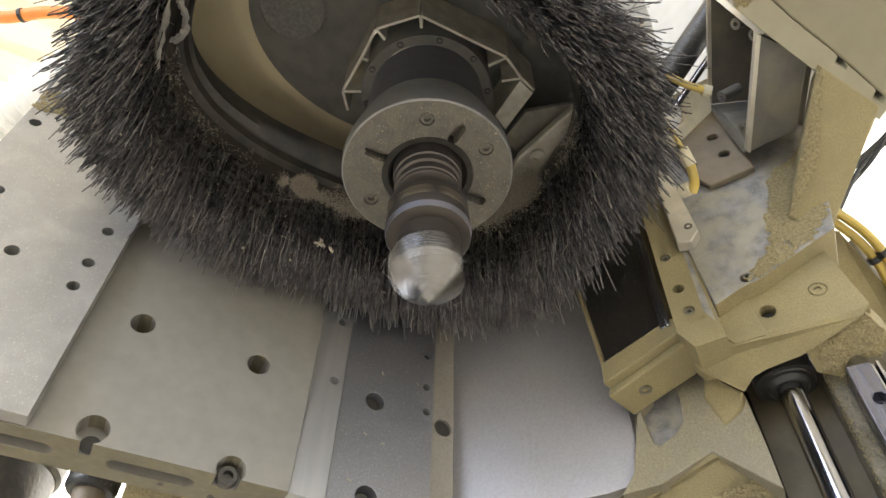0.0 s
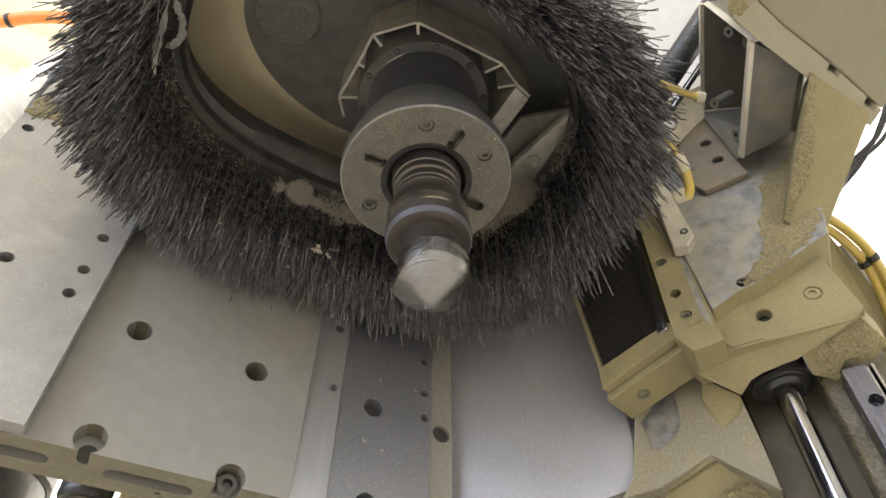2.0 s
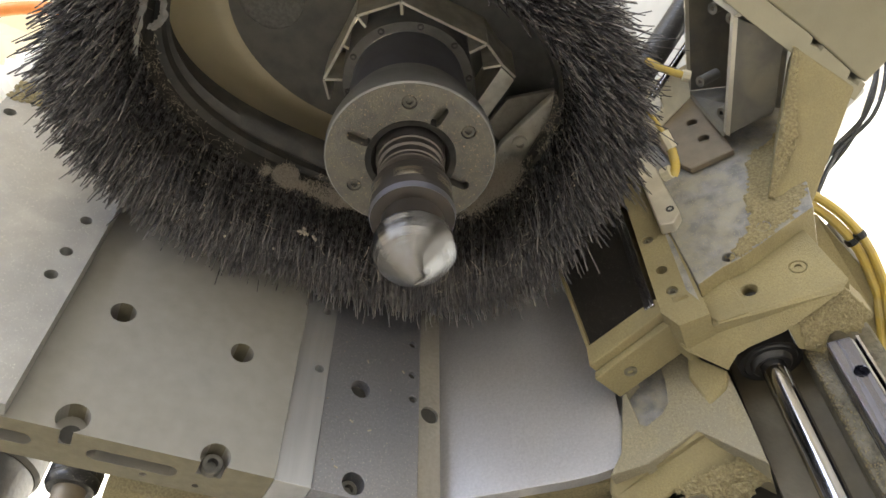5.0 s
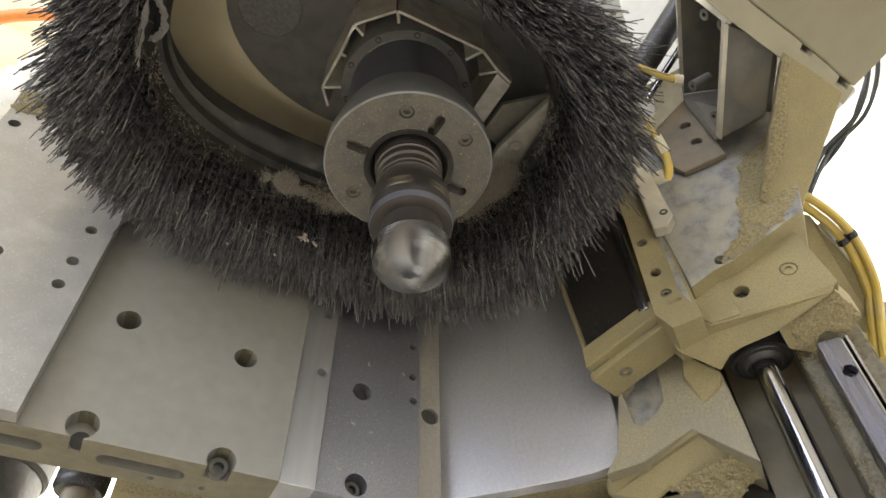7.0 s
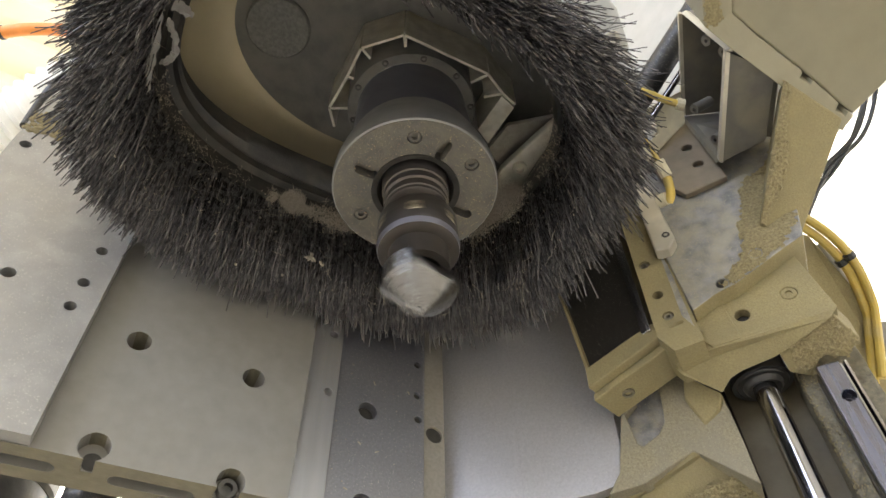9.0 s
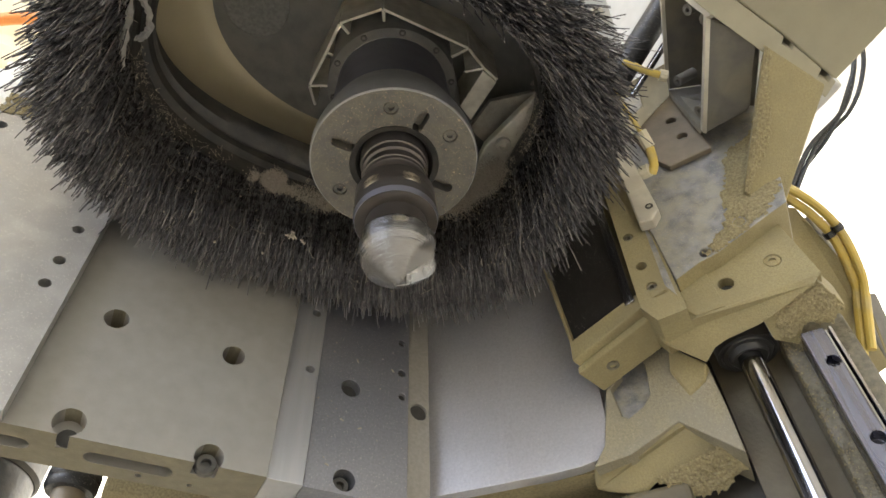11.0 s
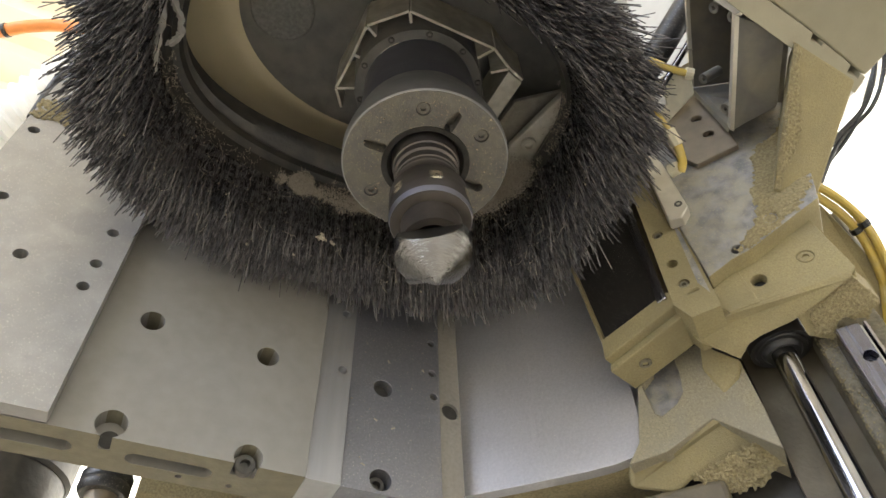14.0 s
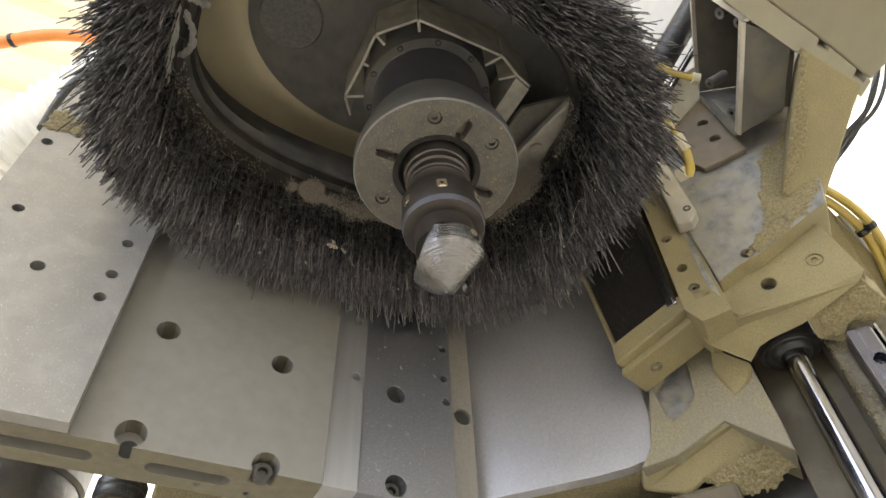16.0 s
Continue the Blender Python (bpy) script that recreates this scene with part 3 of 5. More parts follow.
def casting():
    t = thing("machine_casting", at(0.05, -0.02, 1.33), "massive cast machine frame caked with yellow wood dust", "machine frame")
    web = part("web", prism([(0.0222, 1.4450), (0.0427, 1.4544), (0.0579, 1.4578), (0.1004, 1.4775), (0.1179, 1.4850), (0.145, 1.60), (0.145, 1.70), (0.012, 1.70), (0.012, 1.60)], -0.016, 0.05, MR), M_BARE, t, "bare grey casting smeared with dust", bevel=0.001)
    carve(web, [disc_at(at(u, 0.017, z), OUT, 0.0044, 0.014) for u, z in ((0.0495, 1.4625), (0.0813, 1.4815))])
    web.data.materials.append(M_CAST)
    for poly in web.data.polygons:
        if poly.normal.z < -0.3 and poly.area > 0.0001:
            poly.material_index = 1
    # Shade inside the holes, painted as near-black discs.
    for u, z in ((0.0495, 1.4625), (0.0813, 1.4815)):
        part("hole_shade", disc_at(at(u, 0.005, z), OUT, 0.0043, 0.002), M_BORE_SHADE, t, "dark disc painted as the shade in a threaded hole")
    g = (Vector((0.385, 0.179, 1.504)), Vector((0.3525, 0.0895, 1.565)), Vector((0.4125, 0.0915, 1.555)), Vector((0.421, 0.176, 1.498)))
    part("gusset", hull(g, (0.60, 0.30, 0.70), 0.06), M_CAST, t, "smooth beige leaning gusset", bevel=0.002)
    ledge = part("ledge", prism([(0.0209, 1.4282), (0.0263, 1.420), (0.1153, 1.4244), (0.1084, 1.479), (0.1084, 1.51), (0.0204, 1.51)], 0.0, 0.030, MR), M_CAST, t, bevel=0.0008)
    carve(ledge, [disc_at(at(0.0547, 0.001, 1.4405), OUT, 0.0056, 0.016), disc_at(at(0.0911, 0.001, 1.448), OUT, 0.0060, 0.003)])
    part("hole_shade", disc_at(at(0.0547, -0.009, 1.4405), OUT, 0.0055, 0.002), M_BORE_SHADE, t, "dark disc painted as the shade in a threaded hole")
    part("screw", screw_at(at(0.0911, -0.0002, 1.448), OUT, 0.0054), M_CAST, t, smooth=True)
    part("pad", prism([(0.0203, 1.4528), (0.044, 1.4651), (0.0481, 1.4203), (0.0262, 1.4196), (0.0208, 1.4273)], -0.0012, 0.004, MR), M_CAST, t, bevel=0.0008)
    part("underside", hull([at(*q) for q in ((0.1147, 0.0, 1.4235), (0.0261, -0.0004, 1.4195), (0.0201, -0.0004, 1.4275), (-0.0040, -0.0120, 1.4185), (-0.0015, -0.0136, 1.4132), (0.022, -0.0349, 1.4025), (0.0315, -0.026, 1.407),
                                              (0.0408, -0.0229, 1.4086), (0.0641, -0.0195, 1.4102), (0.0729, -0.017, 1.4115), (0.108, -0.0033, 1.4184))], (0, 0, 1), 0.012), M_CAST, t, "dusty slanting underside", bevel=0.0008)
    part("side_block", hull([at(*q) for q in ((0.0690, -0.0195, 1.4143), (0.1112, -0.0052, 1.4214), (0.1237, -0.0263, 1.4109), (0.1107, -0.0357, 1.4062), (0.096, -0.0297, 1.4091), (0.0859, -0.0432, 1.4024), (0.0720, -0.0362, 1.4059))], (0, 0, 1), 0.02), M_CAST, t, "crumbly dust-caked block", bevel=0.0008)
    # Added near-black boxes: the shade in the gaps behind the casting.
    part("backing", box(-0.07, 0.118, 0.1005, 0.30, 1.0, 1.75, MR), M_BORE_SHADE, t, "near-black backing for the shade in the casting's gaps")
    part("backing", box(0.0, 0.118, 0.0715, 0.0998, 1.4555, 1.75, MR), M_BORE_SHADE, t, "near-black backing for the shade in the casting's gaps")
    low = part("knuckle", prism([(-0.0583, 1.4169), (-0.0251, 1.4378), (-0.0001, 1.4409), (0.0223, 1.411), (0.024, 1.3701), (0.0242, 1.3365), (-0.0067, 1.3669), (-0.0124, 1.3722), (-0.0526, 1.3561), (-0.0815, 1.3539), (-0.0698, 1.3691)], 0.052, 0.10, MR), M_FILM, t, "rounded casting arm under a film of dust", bevel=0.002)
    carve(low, [prism([(-0.0546, 1.4167), (-0.0239, 1.4430), (-0.0235, 1.422), (-0.0259, 1.4018), (-0.0333, 1.3927), (-0.047, 1.3859), (-0.0513, 1.3895)], 0.03, 0.0605, MR)])
    part("pocket_floor", prism([(-0.060, 1.380), (-0.020, 1.380), (-0.020, 1.445), (-0.060, 1.445)], 0.0596, 0.0603, MR), M_BARE, t, "bare metal floor of the pocket")
    part("flank", prism([(-0.092, 1.372), (-0.092, 1.46), (-0.02, 1.46), (-0.02, 1.375)], 0.0665, 0.0755, MR), M_SHEET, t, "bare bright flank beside the sheet", bevel=0.001)
    part("boss", hull((at(-0.0010, -0.0375, 1.4290), at(0.0225, -0.0435, 1.4085), at(0.0165, -0.050, 1.3985), at(0.0018, -0.0515, 1.3890), at(-0.0060, -0.0490, 1.4158)), OUT * -1, 0.03), M_CAST, t, bevel=0.002)
    part("shoulder", hull([at(*q) for q in ((0.0245, -0.0540, 1.3375), (-0.0068, -0.0534, 1.3678), (-0.0125, -0.0520, 1.3722), (-0.0534, -0.0600, 1.3600), (-0.0831, -0.0618, 1.3580), (-0.0885, -0.075, 1.3467), (-0.0556, -0.0847, 1.3367), (-0.0415, -0.0788, 1.3428), (-0.0258, -0.0884, 1.3329), (0.0026, -0.0888, 1.3324), (0.0251, -0.0801, 1.3414))], (OUT * -0.4 + Vector((0, 0, 0.9))), 0.014), M_CAST, t, "dusty slanting shoulder", bevel=0.004)
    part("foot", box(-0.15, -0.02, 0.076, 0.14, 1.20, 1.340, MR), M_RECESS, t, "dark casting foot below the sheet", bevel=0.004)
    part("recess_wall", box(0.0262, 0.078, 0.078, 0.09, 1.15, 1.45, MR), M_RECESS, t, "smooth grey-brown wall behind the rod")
    part("column", box(0.0782, 0.125, 0.052, 0.09, 1.15, 1.425, MR), M_COLUMN, t, "dust-caked rail column", bevel=0.002)
    rnd = random.Random(5)
    caked = [(0.0430, 1.4560), (0.0525, 1.4665), (0.0602, 1.475), (0.0687, 1.4803), (0.0739, 1.4913), (0.0788, 1.5141), (0.0867, 1.5319), (0.0941, 1.5588), (0.1042, 1.5675), (0.1149, 1.571), (0.1265, 1.5807), (0.1411, 1.6069), (0.1449, 1.640),
             (0.145, 1.601), (0.120, 1.500), (0.1004, 1.4780), (0.0583, 1.4583)]
    holes = ((0.0495, 1.4625), (0.0813, 1.4815))
    crust("dust_crust", caked, lambda u, v, h: at(u, 0.0160 + h * min(1.0, max(0.0, min(math.hypot(u - a, v - b) for a, b in holes) - 0.0045) / 0.002) - 0.0008 * (min(math.hypot(u - a, v - b) for a, b in holes) < 0.0052), v), 0.0020, t, M_CRUST, "granular yellow wood-dust crust")
    e1, e2 = (g[1] - g[0]), (g[3] - g[0]).normalized()
    long = e1.length
    e1.normalize()
    face = e1.cross(e2).normalized()
    face = face if face.z < 0 else -face
    edge = [(0.0, 0.0), (long, 0.0), (long, 0.006), (long * 0.75, 0.009), (long * 0.55, 0.016), (long * 0.40, 0.017), (long * 0.2, 0.010), (0.0, 0.006)]
    crust("dust_crust", edge, lambda u, v, h: g[0] + e1 * u + e2 * v + face * h, 0.0024, t, M_CRUST, "granular wood-dust crust", ragged=0.003)
    down = (OUT * 0.447 + Vector((0, 0, -0.894))).normalized()
    across = at(1, 0, 0) - at(0, 0, 0)
    back = down.cross(across).normalized()
    back = back if back.z < 0 else -back
    o = at(0.074, -0.0075, 1.4203)
    lip = [(0.0, 0.012), (0.036, -0.004), (0.050, 0.022), (0.038, 0.031), (0.022, 0.026), (0.012, 0.040), (0.003, 0.032)]
    crust("caked_dust", lip, lambda u, v, h: o + across * u + back * v + down * h, 0.0022, t, M_CRUST, "crumbly caked wood dust")
    tilt = (OUT * 0.717 + Vector((0, 0, -0.697))).normalized()
    slope = (OUT * -0.697 + Vector((0, 0, -0.717))).normalized()
    q = at(-0.04, -0.0500, 1.3716)
    lump = [(0.000, 0.0375), (0.020, 0.0280), (0.045, 0.0225), (0.057, 0.0228), (0.0653, 0.0325), (0.0662, 0.0410), (0.042, 0.0565), (0.014, 0.0560), (0.002, 0.0455)]
    crust("caked_dust", lump, lambda u, v, h: q + across * u + slope * v + tilt * (1.5 * h + 0.002), 0.0022, t, M_CRUST, "thick lump of caked wood dust")
    strip = [(0.0785, 1.16), (0.0785, 1.423), (0.0885, 1.423), (0.0885, 1.16)]
    crust("caked_dust", strip, lambda u, v, h: at(u, -0.0518 + h, v), 0.0010, t, M_COLUMN, "uneven caked dust on the rail column", 0.0014)
    spots = []
    for _ in range(1500):
        spots.append((at(0.077 + 0.012 * rnd.random() ** 1.5, -0.0515 + rnd.gauss(0, 0.0005), 1.24 + 0.18 * rnd.random()), 0.0002 + 0.0005 * rnd.random() ** 2))
    grains("caked_dust", spots, M_CRUST, t, "lumps of caked wood dust")


casting()


def shade_block():
    # Unseen box, added to keep light from above off the casting.
    t = thing("shade_block", (0.5, 0.3, 1.76), "large grey unseen box added to shade the casting", "machine body")
    part("body", box(0.43, 0.60, 0.12, 0.50, 1.752, 2.3), M_GREY, t, bevel=0.004)


shade_block()


def stained_plate():
    t = thing("stained_plate", at(0.06, 0.0, 1.56), "brown stained steel plate with two bores", "metal plate")
    p = part("plate", prism([(0.034, 1.641), (0.070, 1.69), (0.078, 1.69), (0.090, 1.607), (0.090, 1.57), (0.053, 1.565), (0.041, 1.588)], -0.0225, -0.0165, MR), M_BROWN, t, bevel=0.0015)
    carve(p, [disc_at(at(u, 0.023, z), OUT, 0.0045, 0.012) for u, z in ((0.072, 1.627), (0.074, 1.599))])


stained_plate()


def cylinder_rod():
    c = at(0.0525, -0.048, 0)
    m = Matrix.Translation((c.x, c.y, 0))
    t = thing("piston_rod", (c.x, c.y, 1.02), "chromed piston rod in a black seal ring", "piston rod")
    part("rod", lathe([(0.0088, 1.02), (0.0088, 1.44)], m, 40), M_ROD, t, smooth=True)
    part("seal", lathe([(0.009, 1.4055), (0.0125, 1.4045), (0.0145, 1.4065), (0.0150, 1.4085), (0.0185, 1.4085), (0.0195, 1.4105), (0.0195, 1.44), (0.009, 1.44)], m, 48, True), M_SEAL, t, "black rubber seal ring", smooth=True)
    part("gland", lathe([(0.0197, 1.4095), (0.0225, 1.4095), (0.0225, 1.44), (0.0197, 1.44)], m, 48, True), M_SEAL, t, "dark gland ring", smooth=True)


cylinder_rod()


def steel_rail():
    t = thing("linear_rail", at(0.10, -0.03, 1.02), "polished blue-grey linear rail with bolt holes", "linear rail")
    r = part("rail", box(0.0885, 0.1035, 0.030, 0.0518, 1.02, 1.401, MR), M_RAILB, t, bevel=0.0008)
    carve(r, [disc_at(at(0.0985, -0.0295, z), OUT, 0.0046, 0.012) for z in (1.373, 1.314, 1.255)])
    part("raceway", box(0.1038, 0.1062, 0.033, 0.0518, 1.02, 1.401, MR), M_ROD, t, "bright raceway", bevel=0.0006)
    part("raceway", box(0.1066, 0.1090, 0.030, 0.0518, 1.02, 1.401, MR), M_ROD, t, "bright raceway", bevel=0.0006)


steel_rail()


def channel():
    t = thing("channel_housing", (0.36, 0.14, 1.577), "grey cast open channel with mounting lugs", "housing")
    V = Vector
    part("bottom", hull((V((0.3735, 0.1735, 1.577)), V((0.3135, 0.096, 1.587)), V((0.352, 0.0905, 1.578)), V((0.385, 0.137, 1.571))), (0, 0, 1), 0.004), M_CHANNEL, t, "dusty underside", bevel=0.0006)
    part("rim", hull((V((0.3700, 0.1740, 1.5762)), V((0.3100, 0.0965, 1.5862)), V((0.3140, 0.0958, 1.5862)), V((0.3742, 0.1738, 1.5762))), (0, 0, 1), 0.006), M_ALU, t, "bright machined rim")
    part("rim", hull((V((0.3100, 0.0960, 1.586)), V((0.3085, 0.1060, 1.680)), V((0.3125, 0.1050, 1.680)), V((0.3142, 0.0950, 1.586))), (0.4, -0.9, 0), 0.004), M_ALU, t, "bright machined rim")
    part("rim", hull((V((0.3070, 0.1080, 1.680)), V((0.3700, 0.1830, 1.666)), V((0.3725, 0.1810, 1.666)), V((0.3095, 0.1060, 1.680))), (0, 0, 1), 0.004), M_ALU, t, "bright machined rim")
    part("top", hull((V((0.309, 0.107, 1.681)), V((0.372, 0.182, 1.667)), V((0.42, 0.15, 1.667)), V((0.36, 0.085, 1.681))), (0, 0, 1), 0.004), M_CHANNEL, t)
    part("far_wall", hull((V((0.372, 0.1745, 1.5815)), V((0.372, 0.1825, 1.666)), V((0.42, 0.150, 1.666)), V((0.388, 0.138, 1.5755))), (0.3, 0.9, 0), 0.004), M_CHANNEL, t)
    part("near_wall", hull((V((0.3145, 0.0945, 1.591)), V((0.3130, 0.1040, 1.680)), V((0.362, 0.085, 1.680)), V((0.352, 0.0885, 1.582))), (0.2, -0.9, 0), 0.004), M_CHANNEL, t)
    part("back_wall", hull((V((0.388, 0.137, 1.576)), V((0.353, 0.0900, 1.582)), V((0.362, 0.0860, 1.680)), V((0.420, 0.150, 1.667))), (0.9, -0.4, 0), 0.004), M_CHANNEL, t)
    along = Vector((-0.62, 0.45, -0.45)).normalized()
    for q in ((0.354, 0.162, 1.634), (0.371, 0.168, 1.603), (0.322, 0.108, 1.640), (0.318, 0.101, 1.601)):
        part("lug", lathe([(0.0020, 0.0), (0.0048, 0.0), (0.0048, -0.020), (0.0020, -0.020)], Matrix.Translation(q) @ along.to_track_quat("Z", "Y").to_matrix().to_4x4(), 24, True), M_CHANNEL, t, smooth=True)

channel()


def cover():
    t = thing("machine_cover", (0.37, 0.08, 1.556), "smooth beige painted machine cover with a thick notched rim", "machine cover")
    low = [(0.2602, 0.0662, 1.5919), (0.280, 0.0882, 1.5841), (0.3071, 0.0915, 1.5778), (0.3635, 0.0958, 1.5652), (0.420, 0.0996, 1.5526)]
    high = [(0.282, 0.0566, 1.5948), (0.2953, 0.0721, 1.5895), (0.3236, 0.0764, 1.5828), (0.3634, 0.0796, 1.5739), (0.4228, 0.0872, 1.560)]
    bm = bmesh.new()
    rows = [[bm.verts.new(Vector(p) + Vector((0, 0, dz))) for p in line] for line, dz in ((low, 0), (high, 0), (high, 0.06), (low, 0.06))]
    for r0, r1 in zip(rows, rows[1:] + rows[:1]):
        for i in range(4):
            bm.faces.new((r0[i], r0[i + 1], r1[i + 1], r1[i]))
    for i in (0, 4):
        bm.faces.new([r[i] for r in rows])
    rim = part("rim", bm, M_COVER, t, "dusty rounded rim", bevel=0.002)
    carve(rim, [box(x, x + 0.0105, 0.070, y, 1.54, 1.59) for x, y in ((0.3675, 0.0845), (0.4070, 0.0905))])
    patch = [(0.0, 0.0), (0.030, 0.0), (0.034, 0.010), (0.022, 0.016), (0.0, 0.014)]
    a, b, c = Vector(low[0]), (Vector(low[1]) - Vector(low[0])).normalized(), (Vector(high[0]) - Vector(low[0])).normalized()
    crust("dust_crust", patch, lambda u, v, h: a + b * u + c * v - Vector((0, 0, h)), 0.0010, t, M_CRUST, "granular wood dust on the rim")
    part("panel", hull(((0.2835, 0.0567, 1.5985), (0.2967, 0.0722, 1.5931), (0.3251, 0.0765, 1.5864), (0.3651, 0.0798, 1.5774), (0.425, 0.0874, 1.5635), (0.432, 0.02, 1.572), (0.440, -0.12, 1.58), (0.280, -0.12, 1.612)), (0, 0, 1), 0.06), M_COVER, t, "flat beige cover panel", bevel=0.002)


cover()


def hoses():
    h = thing("orange_cable", (-0.36, 0.61, 1.98), "thick orange cable with a black tie", "cable")
    part("sheath", tube([(-0.56, 0.74, 1.96), (-0.403, 0.633, 1.981), (-0.363, 0.610, 1.985), (-0.323, 0.585, 1.990), (-0.274, 0.562, 1.989), (-0.2, 0.53, 1.96), (-0.12, 0.52, 1.9)], 0.0085, 14), M_ORANGE, h, smooth=True)
    part("tie", tube([(-0.352, 0.603, 1.986), (-0.348, 0.600, 1.9865)], 0.0098, 14, smooth=2), M_BLACK, h, "black cable tie")
    d = thing("ribbed_duct", (-0.27, 0.65, 1.8), "translucent white ribbed suction duct", "duct")
    prof = []
    for i in range(560):
        prof += [(0.050 if i % 2 else 0.043, i * 0.008 - 0.24)]
    part("hose", lathe(prof, look((-0.30, 0.675, 1.83), (-0.20, 0.56, 1.90)), 32), M_WHITE, d, smooth=True)
    c = thing("black_cylinder", (0.33, 0.15, 1.69), "black glossy pneumatic cylinder with scuffs", "cylinder")
    part("body", tube([(0.316, 0.197, 1.657), (0.335, 0.129, 1.706), (0.350, 0.070, 1.748)], 0.0125, 20), M_BLACK, c, smooth=True)
    part("rod", tube([(0.334, 0.197, 1.648), (0.353, 0.129, 1.697), (0.366, 0.07, 1.74)], 0.0032, 12), M_ROD, c, smooth=True)
    y = thing("yellow_hose", (0.31, 0.19, 1.57), "yellow air hose with a pale push-in fitting", "hose")
    part("hose", tube([(0.268, 0.160, 1.612), (0.283, 0.177, 1.592), (0.295, 0.184, 1.581), (0.310, 0.190, 1.571), (0.320, 0.194, 1.563)], 0.0020, 12), M_YEL, y, smooth=True)
    part("fitting", tube([(0.316, 0.193, 1.568), (0.326, 0.198, 1.558)], 0.0050, 8, smooth=2), M_PALE, y, "pale plastic fitting")
    part("elbow", tube([(0.326, 0.198, 1.558), (0.334, 0.206, 1.549), (0.336, 0.213, 1.545)], 0.0038, 12), M_YEL, y, "yellow elbow fitting", smooth=True)
    part("collar", tube([(0.333, 0.211, 1.547), (0.331, 0.218, 1.549)], 0.0058, 12, smooth=2), M_PALE, y, "pale threaded collar")
    part("branch", tube([(0.300, 0.168, 1.637), (0.308, 0.166, 1.631), (0.318, 0.165, 1.629), (0.334, 0.161, 1.626)], 0.0032, 12), M_YEL, y, smooth=True)
    part("plug", tube([(0.331, 0.162, 1.6265), (0.337, 0.160, 1.6255)], 0.0052, 12, smooth=2), M_PALE, y, "pale plug")
    p = thing("pale_bracket", (0.335, 0.2, 1.627), "pale dusty sheet bracket with a rounded cut-out", "bracket")
    b = part("sheet", hull(((0.312, 0.206, 1.650), (0.354, 0.164, 1.672), (0.368, 0.182, 1.652), (0.346, 0.224, 1.625)), (0.5, 0.6, 0.65), 0.004), M_PALE, p, bevel=0.001)
    carve(b, [hull(((0.324, 0.204, 1.645), (0.338, 0.190, 1.652), (0.346, 0.198, 1.642), (0.336, 0.212, 1.633)), (0.5, 0.6, 0.65), 0.03)])
    lv = thing("grey_lever", (0.31, 0.19, 1.79), "light grey machine lever with two socket bolts", "lever")
    part("arm", hull(((0.250, 0.196, 1.822), (0.277, 0.150, 1.842), (0.316, 0.160, 1.824), (0.345, 0.185, 1.795), (0.372, 0.205, 1.768), (0.352, 0.222, 1.762), (0.318, 0.206, 1.790)), (0.3, 0.4, 0.87), 0.02), M_GREY, lv, bevel=0.002)
    for q in ((0.277, 0.183, 1.8165), (0.322, 0.184, 1.8005)):
        part("bolt", screw_at(q, (-0.42, -0.3, -0.85), 0.0075, 0.012), M_ALU, lv, smooth=True)
    for pts, r in (([(0.58, 0.24, 1.66), (0.601, 0.191, 1.722), (0.622, 0.143, 1.751), (0.618, 0.103, 1.785), (0.600, 0.079, 1.811), (0.55, 0.02, 1.85)], 0.0030),
                   ([(0.57, 0.27, 1.65), (0.600, 0.218, 1.701), (0.618, 0.166, 1.734), (0.620, 0.123, 1.768), (0.614, 0.089, 1.798), (0.57, 0.03, 1.84)], 0.0022),
                   ([(0.585, 0.235, 1.662), (0.607, 0.186, 1.722), (0.630, 0.138, 1.751), (0.628, 0.098, 1.785), (0.608, 0.070, 1.815), (0.55, 0.01, 1.85)], 0.0026)):
        k = thing("black_cable", pts[1], "loose black cable hanging beside the machine", "cable", group="black cables")
        part("sheath", tube(pts, r, 10), M_BLACK, k, smooth=True)
    for o in (0.0, 0.009):
        k = thing("yellow_cable", (0.53, 0.19, 1.57), "yellow cable bundled with a black tie", "cable", group="yellow cables")
        part("sheath", tube([(0.455, 0.20 + o, 1.602), (0.494, 0.192 + o, 1.591), (0.529, 0.192 + o, 1.576), (0.556, 0.199 + o, 1.559), (0.580, 0.214 + o, 1.537), (0.591, 0.226 + o, 1.523), (0.59, 0.25 + o, 1.47)], 0.0042, 10), M_YEL, k, smooth=True)
        part("tie", tube([(0.546, 0.196 + o, 1.5655), (0.551, 0.1975 + o, 1.5625)], 0.0056, 10, smooth=2), M_BLACK, k, "black cable tie")


hoses()


